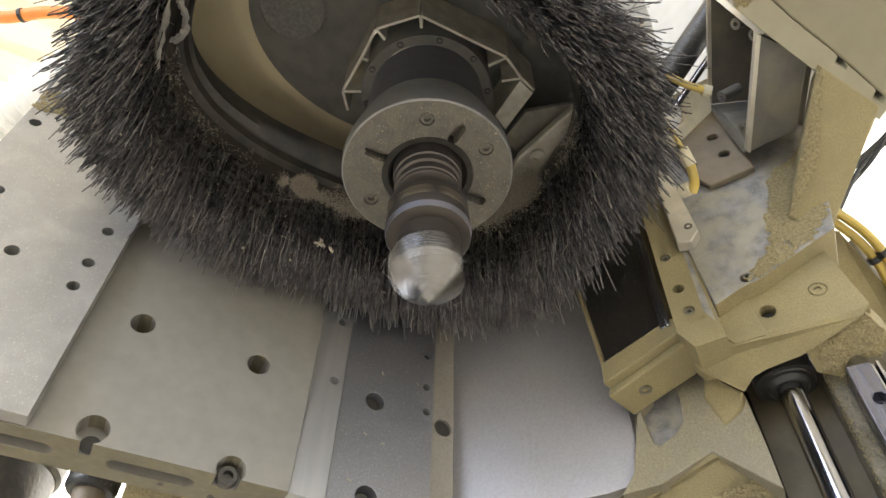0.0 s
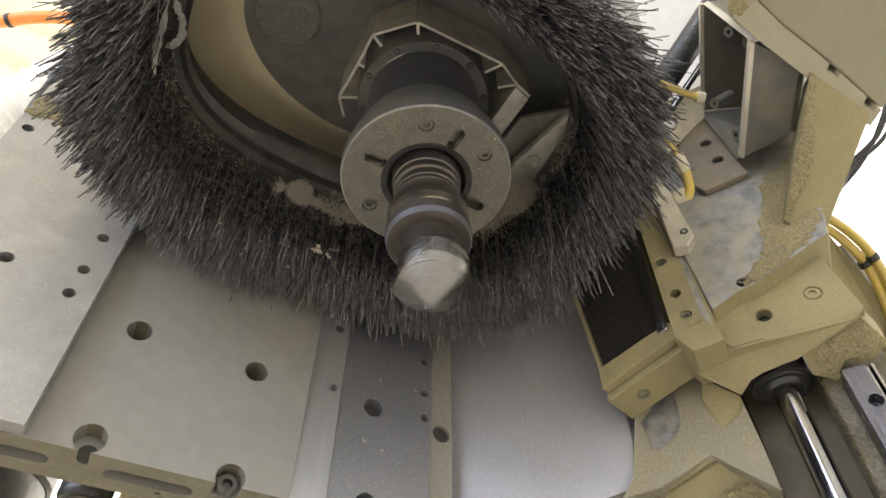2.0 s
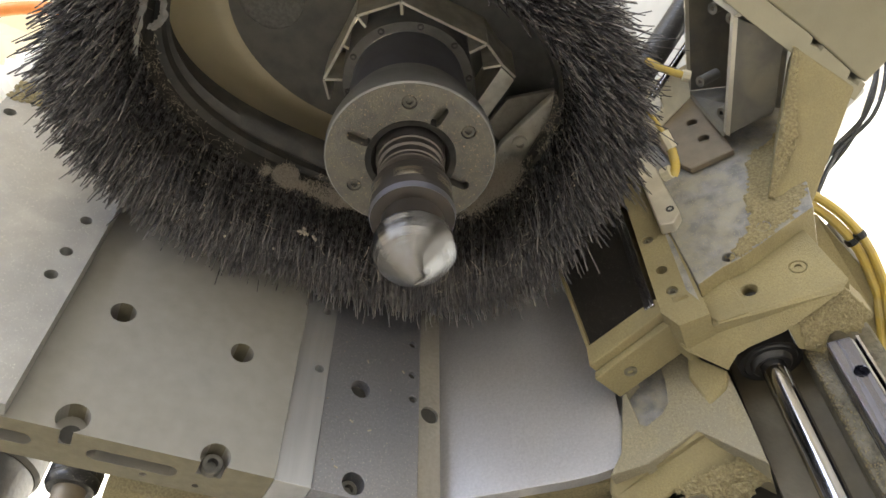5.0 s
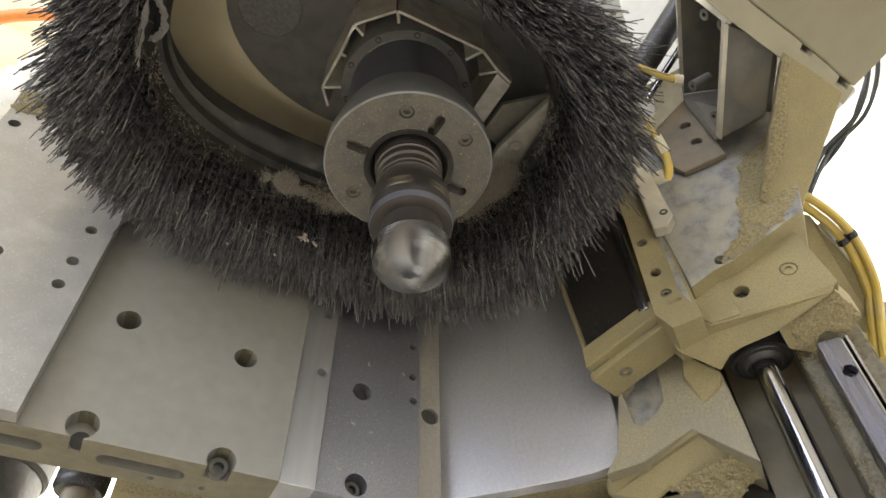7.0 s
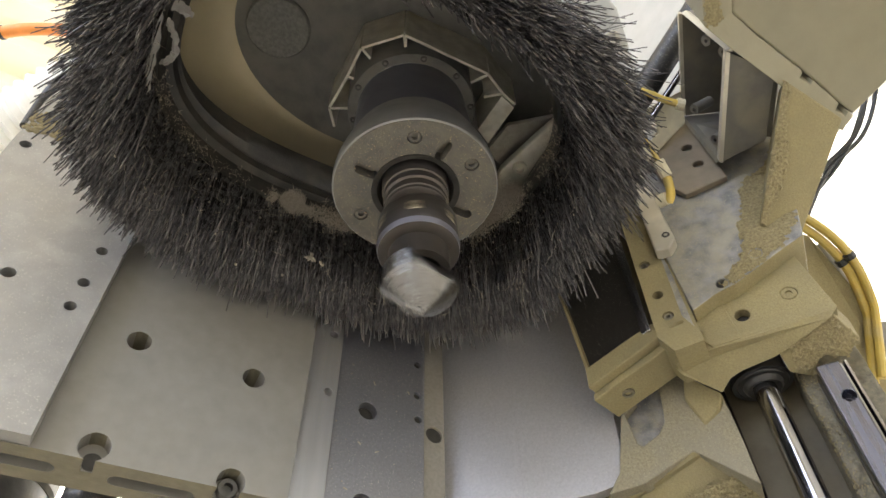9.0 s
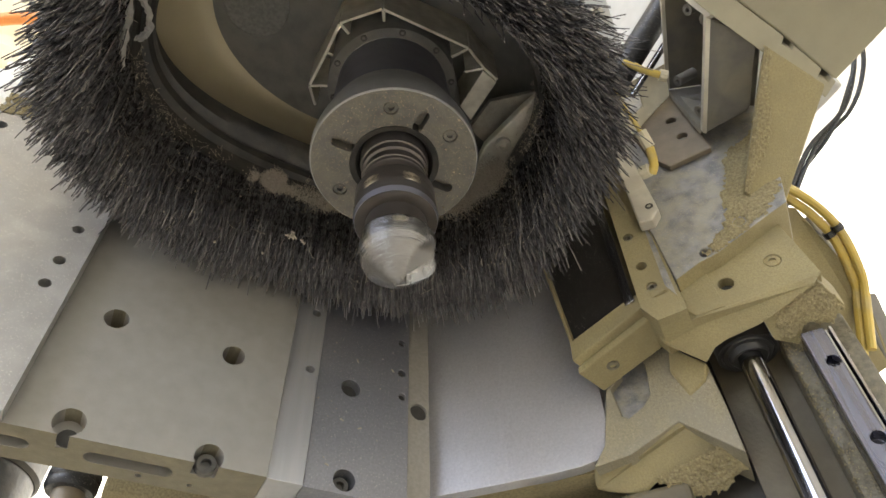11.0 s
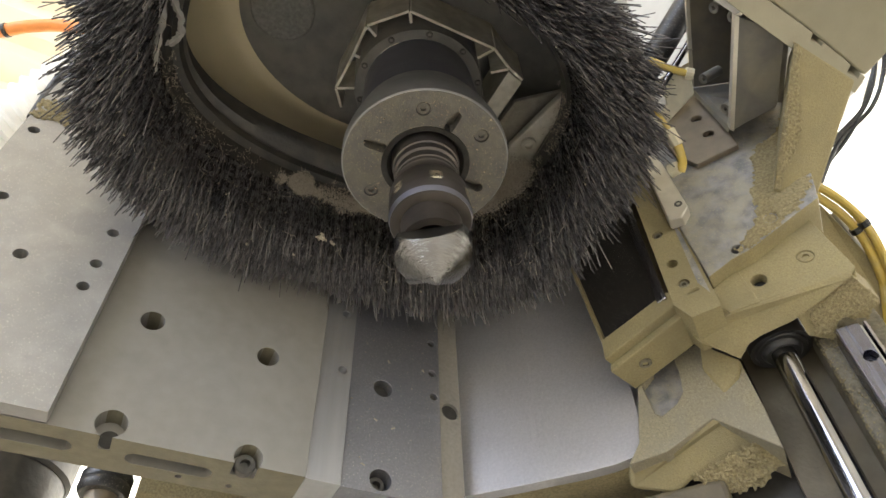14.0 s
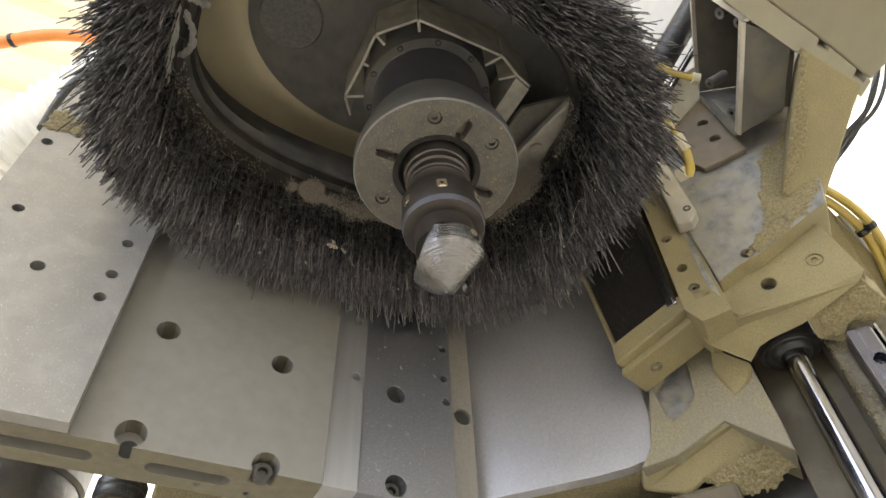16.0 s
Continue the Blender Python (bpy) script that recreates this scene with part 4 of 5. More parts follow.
def far_parts():
    """Machine parts beyond the casting and below the plate."""
    b = thing("rail_carriage", (0.55, 0.25, 1.5), "dusty grey carriage blocks of the next axis", "machine part")
    part("body", hull(((0.470, 0.225, 1.595), (0.522, 0.206, 1.592), (0.590, 0.222, 1.530), (0.640, 0.262, 1.478), (0.600, 0.300, 1.455), (0.540, 0.270, 1.500)), (0.3, 0.8, 0.4), 0.08), M_CAST, b, bevel=0.003)
    part("block", hull(((0.535, 0.207, 1.588), (0.560, 0.203, 1.586), (0.606, 0.222, 1.540), (0.590, 0.228, 1.530)), (0.2, 0.9, 0.3), 0.03), M_GREY, b, "grey carriage block", bevel=0.002)
    part("cover", hull(((0.588, 0.232, 1.523), (0.612, 0.226, 1.530), (0.650, 0.250, 1.495), (0.632, 0.262, 1.480)), (0.2, 0.9, 0.3), 0.03), M_HOOD, b, "black cover", bevel=0.002)
    k = thing("knob", (-0.022, 0.66, 1.41), "grimy black screw knob under the plate", "knob")
    part("ring", lathe([(0.012, -0.004), (0.020, -0.004), (0.0225, 0.0), (0.0225, 0.004), (0.0215, 0.006), (0.0225, 0.008), (0.0225, 0.014), (0.02, 0.018), (0.0, 0.018)], Matrix.Translation((-0.022, 0.645, 1.400)), 40), M_BLACK, k, smooth=True)
    part("stem", lathe([(0.012, -0.025), (0.014, -0.0041), (0.014, 0.04)], Matrix.Translation((-0.022, 0.645, 1.400)), 32), M_BROWN, k, "dusty stem", smooth=True)
    g = thing("support_beam", (0.03, 0.63, 1.40), "dusty yellow beam behind the plate", "beam")
    part("beam", box(0.005, 0.30, 0.600, 0.70, 1.384, 1.46), M_CRUST, g, bevel=0.002)
    e = thing("grey_pipe", (-0.09, 0.70, 1.0), "dark grey painted upright column beside the plate", "column")
    part("shaft", lathe([(0.064, 0.0), (0.064, 1.426)], Matrix.Translation((-0.122, 0.715, 0)), 48), M_LIP, e, smooth=True)
    part("cap", lathe([(0.065, 1.4262), (0.068, 1.430), (0.068, 1.52)], Matrix.Translation((-0.122, 0.715, 0)), 48), M_LIP, e, "dark cap", smooth=True)
    r = thing("cable_loop", (-0.22, 0.50, 1.80), "black cable looped behind the brush", "cable")
    part("sheath", tube([(-0.215, 0.52, 1.72), (-0.217, 0.515, 1.77), (-0.210, 0.50, 1.795), (-0.19, 0.482, 1.80), (-0.165, 0.465, 1.78)], 0.0055, 12), M_BLACK, r, smooth=True)


far_parts()

# ---- spindle, brush and hood ----
C0 = Vector((0.131, 0.279, 1.52))
AXIS = Vector((-0.0052, 0.0024, 0.131)).normalized()
SIDE = (Vector((1, 0, 0)) - AXIS * AXIS.x).normalized()
MS = Matrix.Translation(C0) @ Matrix((SIDE, AXIS.cross(SIDE), AXIS)).transposed().to_4x4()


def spindle():
    t = thing("milling_spindle", MS, "grey steel milling spindle with a dusty flanged nose", "spindle")
    nose = part("nose_flange", lathe([(0.034, 0.0), (0.0640, 0.0), (0.0648, 0.0010), (0.0648, 0.010), (0.0640, 0.016), (0.0615, 0.026), (0.0580, 0.038), (0.0552, 0.047), (0.0534, 0.052), (0.034, 0.052)], Matrix(), 96, True), M_SPIN, t, smooth=True, local=True)
    face = part("nose_face", lathe([(0.0345, -0.0006), (0.0634, -0.0006), (0.0634, 0.012), (0.0345, 0.012)], Matrix(), 96, True), M_FACE, t, "dust-flecked front face", smooth=True, local=True)
    cuts = []
    for a, r, w, lean in ((-86, 0.0425, 0.0040, 0), (182, 0.0425, 0.0042, 0), (4.5, 0.0425, 0.0042, 0)):
        m = Matrix.Rotation(radians(a), 4, "Z") @ Matrix.Translation((r, 0, 0)) @ Matrix.Rotation(radians(lean), 4, "Z")
        ring = [(-0.0050 + w * math.cos(x), w * math.sin(x)) for x in [math.pi / 2 + math.pi * i / 8 for i in range(9)]]
        ring += [(0.0050 + w * math.cos(x), w * math.sin(x)) for x in [-math.pi / 2 + math.pi * i / 8 for i in range(9)]]
        flip = Matrix(((1, 0, 0, 0), (0, 0, 1, 0), (0, 1, 0, 0), (0, 0, 0, 1)))
        cuts.append(prism(ring, -0.004, 0.009, MS @ m @ flip))
    screws = (-116, -55, 128)
    for a in screws:
        m = MS @ Vector((0.0490 * math.cos(radians(a)), 0.0490 * math.sin(radians(a)), -0.002))
        cuts.append(disc_at(m, -AXIS, 0.0056, 0.0055))
    carve(face, cuts)
    carve(nose, [lathe([(0.0001, -0.01), (0.0633, -0.01), (0.0633, 0.0115), (0.0001, 0.0115)], MS, 96)])
    for a in screws:
        part("face_screw", screw_at((0.0490 * math.cos(radians(a)), 0.0490 * math.sin(radians(a)), 0.0004), (0, 0, -1), 0.0050, 0.004), M_FACE, t, smooth=True, local=True)
    rnd = random.Random(21)
    flecks = []
    for _ in range(150):
        a, r = rnd.random() * 6.283, 0.036 + 0.027 * rnd.random()
        flecks.append((MS @ Vector((r * math.cos(a), r * math.sin(a), -0.0007)), 0.0002 + 0.0007 * rnd.random() ** 4))
    grains("fleck_dust", flecks, M_FLECK, t, "tan wood flecks on the spindle face", 0.6)
    part("housing", lathe([(0.0345, 0.0522), (0.0530, 0.0522), (0.0490, 0.118), (0.0345, 0.118)], Matrix(), 96, True), M_HOUSE, t, "dark blued steel housing", smooth=True, local=True)
    part("bore_ring", lathe([(0.0268, 0.006), (0.0300, 0.0), (0.0343, -0.0012), (0.0343, 0.03), (0.0268, 0.03)], Matrix(), 72, True), M_BORE_SHADE, t, smooth=True, local=True)
    part("clamp_ring", lathe([(0.0492, 0.118), (0.0575, 0.118), (0.0580, 0.119), (0.0580, 0.17), (0.0492, 0.17)], Matrix(), 72, True), M_HOOD, t, smooth=True, local=True)
    for k in range(10):
        a = radians(36 * k + 4)
        part("ring_screw", screw_at((0.0538 * math.cos(a), 0.0538 * math.sin(a), 0.1172), (0, 0, -1), 0.0030), M_BOLT, t, smooth=True, local=True)


spindle()


def ribbed_bracket():
    """The many-sided ribbed aluminium shell round the spindle."""
    t = thing("ribbed_bracket", (0.127, 0.284, 1.65), "many-sided cast aluminium bracket with ribs round the spindle", "bracket")
    line = [Vector(p) for p in ((0.0705, 0.3312), (0.0594, 0.3149), (0.0629, 0.2788), (0.0642, 0.2505), (0.0921, 0.2228), (0.1726, 0.2215), (0.1945, 0.2335), (0.2116, 0.2385))]
    heights = (1.648, 1.648, 1.650, 1.652, 1.650, 1.647, 1.650, 1.650)
    for (p, z0), (q, z1) in zip(list(zip(line, heights)), list(zip(line, heights))[1:]):
        d = (q - p).normalized()
        nrm = Vector((d.y, -d.x))
        bm = bmesh.new()
        vs = [bm.verts.new((w.x, w.y, z)) for w, z in ((p, z0), (q, z1), (q - nrm * -0.0025, z1), (p - nrm * -0.0025, z0))]
        top = [bm.verts.new((v.co.x, v.co.y, 1.702)) for v in vs]
        bm.faces.new(vs), bm.faces.new(top[::-1])
        for i in range(4):
            bm.faces.new((vs[(i + 1) % 4], vs[i], top[i], top[(i + 1) % 4]))
        part("shell", bm, M_BRKT, t, bevel=0.0005)
    c = Vector((0.127, 0.283))
    for p, z in zip(line[1:-1], heights[1:-1]):
        d = (c - p).normalized()
        k = Vector((-d.y, d.x)) * 0.0012
        e = p + d * 0.016
        bm = bmesh.new()
        vs = [bm.verts.new((w.x, w.y, z + 0.0005)) for w in (p + k, p - k, e - k, e + k)]
        top = [bm.verts.new((v.co.x, v.co.y, 1.702)) for v in vs]
        bm.faces.new(vs), bm.faces.new(top[::-1])
        for i in range(4):
            bm.faces.new((vs[(i + 1) % 4], vs[i], top[i], top[(i + 1) % 4]))
        part("rib", bm, M_BRKT, t)
    part("foot", hull(((0.2094, 0.2853, 1.650), (0.2125, 0.2400, 1.650), (0.1955, 0.2345, 1.650), (0.1930, 0.276, 1.650)), (0, 0, 1), 0.050), M_BRKT, t, "dusty bracket foot", bevel=0.001)


ribbed_bracket()


def hood_arm():
    t = thing("hood_arm", (0.25, 0.29, 1.65), "dusty grey lever arm with a bolt inside the hood", "arm")
    part("arm", hull(((0.2350, 0.349, 1.630), (0.2280, 0.295, 1.630), (0.2400, 0.245, 1.630), (0.2477, 0.2199, 1.630), (0.2554, 0.2411, 1.630), (0.2545, 0.270, 1.630), (0.2564, 0.3062, 1.630), (0.253, 0.3451, 1.630)), (0, 0, 1), 0.010), M_BRKT, t, bevel=0.002)
    part("web", hull(((0.2475, 0.253, 1.655), (0.2555, 0.232, 1.655), (0.218, 0.262, 1.655), (0.214, 0.297, 1.655), (0.236, 0.305, 1.655)), (0, 0, 1), 0.006), M_ARM, t, bevel=0.001)
    part("bolt", screw_at((0.2424, 0.2845, 1.6255), (0, 0, -1), 0.0075, 0.006), M_BRKT, t, smooth=True)
    rnd = random.Random(77)
    edge = [Vector(p) for p in ((0.2500, 0.224, 1.617), (0.2560, 0.241, 1.617), (0.2555, 0.270, 1.617), (0.2570, 0.3062, 1.617), (0.250, 0.335, 1.617), (0.236, 0.350, 1.617))]
    spots = []
    for _ in range(7000):
        k = rnd.random() * (len(edge) - 1.001)
        p = edge[int(k)].lerp(edge[int(k) + 1], k % 1)
        thick = 0.0035 + 0.0025 * math.sin(9 * k) * math.sin(4 * k + 1)
        spots.append((p + Vector((0.002 + rnd.gauss(0, thick), rnd.gauss(0, 0.003), rnd.gauss(0, 0.0015))), 0.0003 + 0.0005 * rnd.random() ** 2))
    grains("dust_fluff", spots, M_FLUFF, t, "pale fluffy wood dust caught along the arm")


hood_arm()


def ripple(profile):
    """Fine turned grooves along a profile of (radius, height)."""
    out = []
    for (r0, h0), (r1, h1) in zip(profile, profile[1:]):
        n = max(1, round(math.hypot(r1 - r0, h1 - h0) / 0.0007))
        for i in range(n):
            k = i / n
            out.append((r0 + (r1 - r0) * k, h0 + (h1 - h0) * k + (0.00016 if (len(out) % 2) else -0.00004)))
    return out + [profile[-1]]


def seat(a):
    """The space of an insert seat: a radial plane at the angle a, leaning to face the tip."""
    return pose(0, 0, 0, 0, 0, a) @ pose(0, 0, -0.12, 22, 0, 0) @ pose(0, 0, 0.12)


def gullet(a):
    """The body cut away before one insert of the cutter, whose seat is a radial plane at the angle a."""
    prof = [(0.0208 * math.sin(math.pi * i / 20), -0.121 - 0.027 * math.cos(math.pi * i / 20)) for i in range(1, 20)]
    b = radians(a - 38)
    bm = lathe(prof, Matrix.Translation((0.0258 * math.cos(b), 0.0258 * math.sin(b), 0)), 48)
    side = seat(a).to_3x3() @ Vector((0, -1, 0))
    cut = bmesh.ops.bisect_plane(bm, geom=bm.verts[:] + bm.edges[:] + bm.faces[:], plane_co=seat(a) @ Vector((0, -0.0002, -0.12)), plane_no=-side, clear_outer=True)
    bmesh.ops.edgeloop_fill(bm, edges=[e for e in cut["geom_cut"] if isinstance(e, bmesh.types.BMEdge)])
    bm.transform(MS)
    return bm


def tool_holder():
    t = thing("tool_holder", MS, "dark steel tool holder with brass-coloured balancing screws and a milling cutter", "tool holder")
    part("collar", lathe([(0.0225, -0.036), (0.0270, -0.0385), (0.0288, -0.042), (0.0292, -0.0665), (0.0272, -0.0700), (0.015, -0.0700), (0.015, -0.036)], Matrix(), 64, True), M_HOLD, t, smooth=True, local=True)
    part("neck", lathe([(0.012, 0.02), (0.0262, 0.02), (0.0262, -0.002), (0.0256, -0.003), (0.0256, -0.0055), (0.0244, -0.0062), (0.0244, -0.0085), (0.0252, -0.0092), (0.0252, -0.0135), (0.0234, -0.0145), (0.0234, -0.0185), (0.0246, -0.0195), (0.0246, -0.0225), (0.0238, -0.0232), (0.0238, -0.0262), (0.0228, -0.0275), (0.0224, -0.0362), (0.012, -0.0362)], Matrix(), 64, True), M_HOLD, t, smooth=True, local=True)
    # The end face's shade is painted: a darker colour than the collar.
    part("end_face", lathe([(0.0286, -0.0717), (0.0272, -0.0730), (0.0214, -0.0740), (0.0210, -0.0915), (0.015, -0.0915), (0.015, -0.0702), (0.0268, -0.0702), (0.0268, -0.0717)], Matrix(), 64, True), M_END_SHADE, t, "holder end face, its shade put into the colour", smooth=True, local=True)
    part("bevel_ring", lathe([(0.0280, -0.0668), (0.0296, -0.0668), (0.0288, -0.0715), (0.0274, -0.0715)], Matrix(), 64, True), M_BEVEL, t, "bright polished bevel", smooth=True, local=True)
    for k in range(6):
        a = radians(60 * k - 115)
        m = Matrix.Translation((0.0286 * math.cos(a), 0.0286 * math.sin(a), -0.0535)) @ pose(0, 0, 0, 0, 0, math.degrees(a) + 90)
        w = box(-0.0040, 0.0040, -0.0009, 0.004, -0.0052, 0.0052)
        w.transform(m)
        screw = part("balancing_screw", w, M_BRASS, t, "brass-coloured screw in its pocket", bevel=0.0018, local=True)
        # The socket's shade is a dark six-sided disc.
        part("socket", disc_at(m @ Vector((0, -0.0011, -0.0006)), m.to_3x3() @ Vector((0, -1, 0)), 0.0014, 0.001, 6), M_BORE_SHADE, screw, "dark disc painted as the shade in a socket", local=True)
    prof = [(0.0212, -0.0912), (0.0250, -0.0916), (0.0262, -0.0940), (0.0262, -0.1040), (0.0257, -0.1075), (0.0228, -0.1122), (0.0155, -0.1190), (0.0085, -0.1248), (0.0032, -0.1286), (0.0006, -0.1300)]
    body = part("cutter", lathe([(0.0006, -0.0912)] + ripple(prof), Matrix(), 96), M_CUT, t, "bright milling cutter with a conical end and one gullet", local=True)
    carve(body, [gullet(50)])
    n = Vector((math.cos(radians(168)) * 0.905, math.sin(radians(168)) * 0.905, 0.426))
    e = Vector((math.cos(radians(168)) * 0.0125, math.sin(radians(168)) * 0.0125, -0.092))
    flat = box(-0.05, 0.05, -0.05, 0.05, 0, 0.06)
    flat.transform(MS @ Matrix.Translation(e) @ n.to_track_quat("Z", "Y").to_matrix().to_4x4())
    carve(body, [flat])
    body.data.materials.append(M_GULLET)
    rs, hs = [r for r, _ in prof][::-1], [h for _, h in prof][::-1]
    for poly in body.data.polygons:
        c = poly.center
        if math.hypot(c.x, c.y) < np.interp(c.z, hs, rs) - 0.0008 and c.z < -0.0925:
            poly.material_index = 1
    body.data.shade_smooth()
    body.data.set_sharp_from_angle(angle=radians(32))
    m = seat(50)
    ins = prism([(0.0010, -0.1304), (0.0085, -0.1255), (0.0155, -0.1197), (0.0230, -0.1128), (0.0261, -0.1082), (0.0266, -0.1020), (0.0225, -0.1000), (0.0075, -0.1165), (0.0010, -0.1235)], -0.0016, 0.0010, m)
    insert = part("insert", ins, M_CARBIDE, body, "mirror-bright carbide insert", bevel=0.0003, local=True)
    for x, z in ((0.0082, -0.1208), (0.0198, -0.1090)):
        part("insert_screw", screw_at(m @ Vector((x, -0.0028, z)), m.to_3x3() @ Vector((0, -1, 0)), 0.0026, 0.0016), M_SPIN, insert, smooth=True, local=True)
    a = radians(-73)
    part("set_screw", disc_at((0.0266 * math.cos(a), 0.0266 * math.sin(a), -0.0975), (math.cos(a), math.sin(a), 0), 0.0026, 0.002), M_BRASS, body, "brass-coloured set screw", local=True)
    return t


HOLDER = tool_holder()

RING = (0.083, 0.28)


def oval(cx, cy, a, b, e, steps=160):
    out = []
    for i in range(steps):
        w = 2 * math.pi * i / steps
        c, s = math.cos(w), math.sin(w)
        out.append(Vector((cx + a * math.copysign(abs(c) ** (2 / e), c), cy + b * math.copysign(abs(s) ** (2 / e), s))))
    return out


def loft(rings):
    """Skins closed rings given as (points in plan, height)."""
    bm = bmesh.new()
    vs = [[bm.verts.new((p.x, p.y, z)) for p in ring] for ring, z in rings]
    for a, b in zip(vs, vs[1:]):
        for i in range(len(a)):
            j = (i + 1) % len(a)
            bm.faces.new((a[i], a[j], b[j], b[i]))
    return bm


def dust_hood():
    t = thing("dust_hood", (0.083, 0.28, 1.60), "black dust hood with a beige inner wall", "dust hood")
    part("rim", loft([(oval(*RING, 0.196, 0.147, 2.6), 1.60), (oval(*RING, 0.167, 0.118, 2.6), 1.598), (oval(*RING, 0.165, 0.115, 2.6), 1.612), (oval(0.094, 0.28, 0.171, 0.109, 2.6), 1.614), (oval(0.095, 0.28, 0.170, 0.107, 2.6), 1.620), (oval(0.095, 0.28, 0.176, 0.109, 2.6), 1.624), (oval(0.096, 0.277, 0.171, 0.101, 2.8), 1.628), (oval(0.095, 0.275, 0.178, 0.098, 2.8), 1.634),
                      (oval(0.095, 0.275, 0.176, 0.095, 2.8), 1.640), (oval(0.095, 0.275, 0.182, 0.101, 2.8), 1.645)]), M_LIP, t, "black rubber rim", smooth=True)
    swell = [(oval(0.095 - 0.010 * k, 0.275 + 0.005 * k, 0.183 - 0.052 * k ** 1.7, 0.101 + 0.010 * math.sin(2.6 * k) - 0.008 * k ** 2, 2.8 - 0.8 * k), 1.6445 + 0.0615 * math.sin(1.5708 * k)) for k in [i / 9 for i in range(10)]]
    inner = part("inner_wall", loft(swell), M_WALL, t, "glossy inner wall, beige on one side and dark on the other", smooth=True)
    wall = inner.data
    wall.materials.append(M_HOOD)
    # Beyond x 0.03 the wall takes the darker hood colour.
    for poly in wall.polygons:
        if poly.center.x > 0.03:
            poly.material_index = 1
    part("top", loft([(oval(0.085, 0.28, 0.134, 0.100, 2.0), 1.7045), (oval(0.085, 0.28, 0.02, 0.02, 2.0), 1.704), (oval(0.085, 0.28, 0.02, 0.02, 2.0), 1.72), (oval(*RING, 0.20, 0.15, 2.6), 1.72), (oval(*RING, 0.20, 0.15, 2.6), 1.60)]), M_HOOD, t, "dark hood top")
    part("boss", lathe([(0.028, 1.699), (0.0295, 1.7005), (0.0295, 1.71)], Matrix.Translation((-0.008, 0.288, 0)), 48), M_BOSS, t, "round grey boss with a rough face", smooth=True)


dust_hood()


def ribbon(points, wide, rnd, thick=0.0005):
    """A torn, curling strip of tape with ragged edges along some points."""
    fine = []
    for p, q in zip(points, points[1:]):
        fine += [p.lerp(q, k / 8) for k in range(8)]
    fine.append(points[-1])
    bm = bmesh.new()
    rows = []
    for i, p in enumerate(fine):
        d = (fine[min(i + 1, len(fine) - 1)] - fine[max(i - 1, 0)]).normalized()
        n = d.cross(Vector((0, 0, 1))).normalized()
        taper = 1.0 if 1 < i < len(fine) - 3 else 0.5
        a, b = [taper * wide * (0.5 + 0.30 * noise.noise((i * 0.45, s, wide * 900)) + 0.10 * rnd.random()) for s in (0.0, 9.0)]
        curl = 0.002 * noise.noise((i * 0.3, 4.0, wide * 500))
        top = [p - n * a + Vector((0, 0, curl)), p + Vector((0, 0, -0.0012 + curl)), p + n * b + Vector((0, 0, 0.0006 - curl))]
        rows.append([bm.verts.new(v) for v in top + [v + Vector((0, 0, thick)) for v in top[::-1]]])
    for r0, r1 in zip(rows, rows[1:]):
        for k in range(6):
            bm.faces.new((r0[k], r0[(k + 1) % 6], r1[(k + 1) % 6], r1[k]))
    bm.faces.new(rows[0][::-1]), bm.faces.new(rows[-1])
    return bm


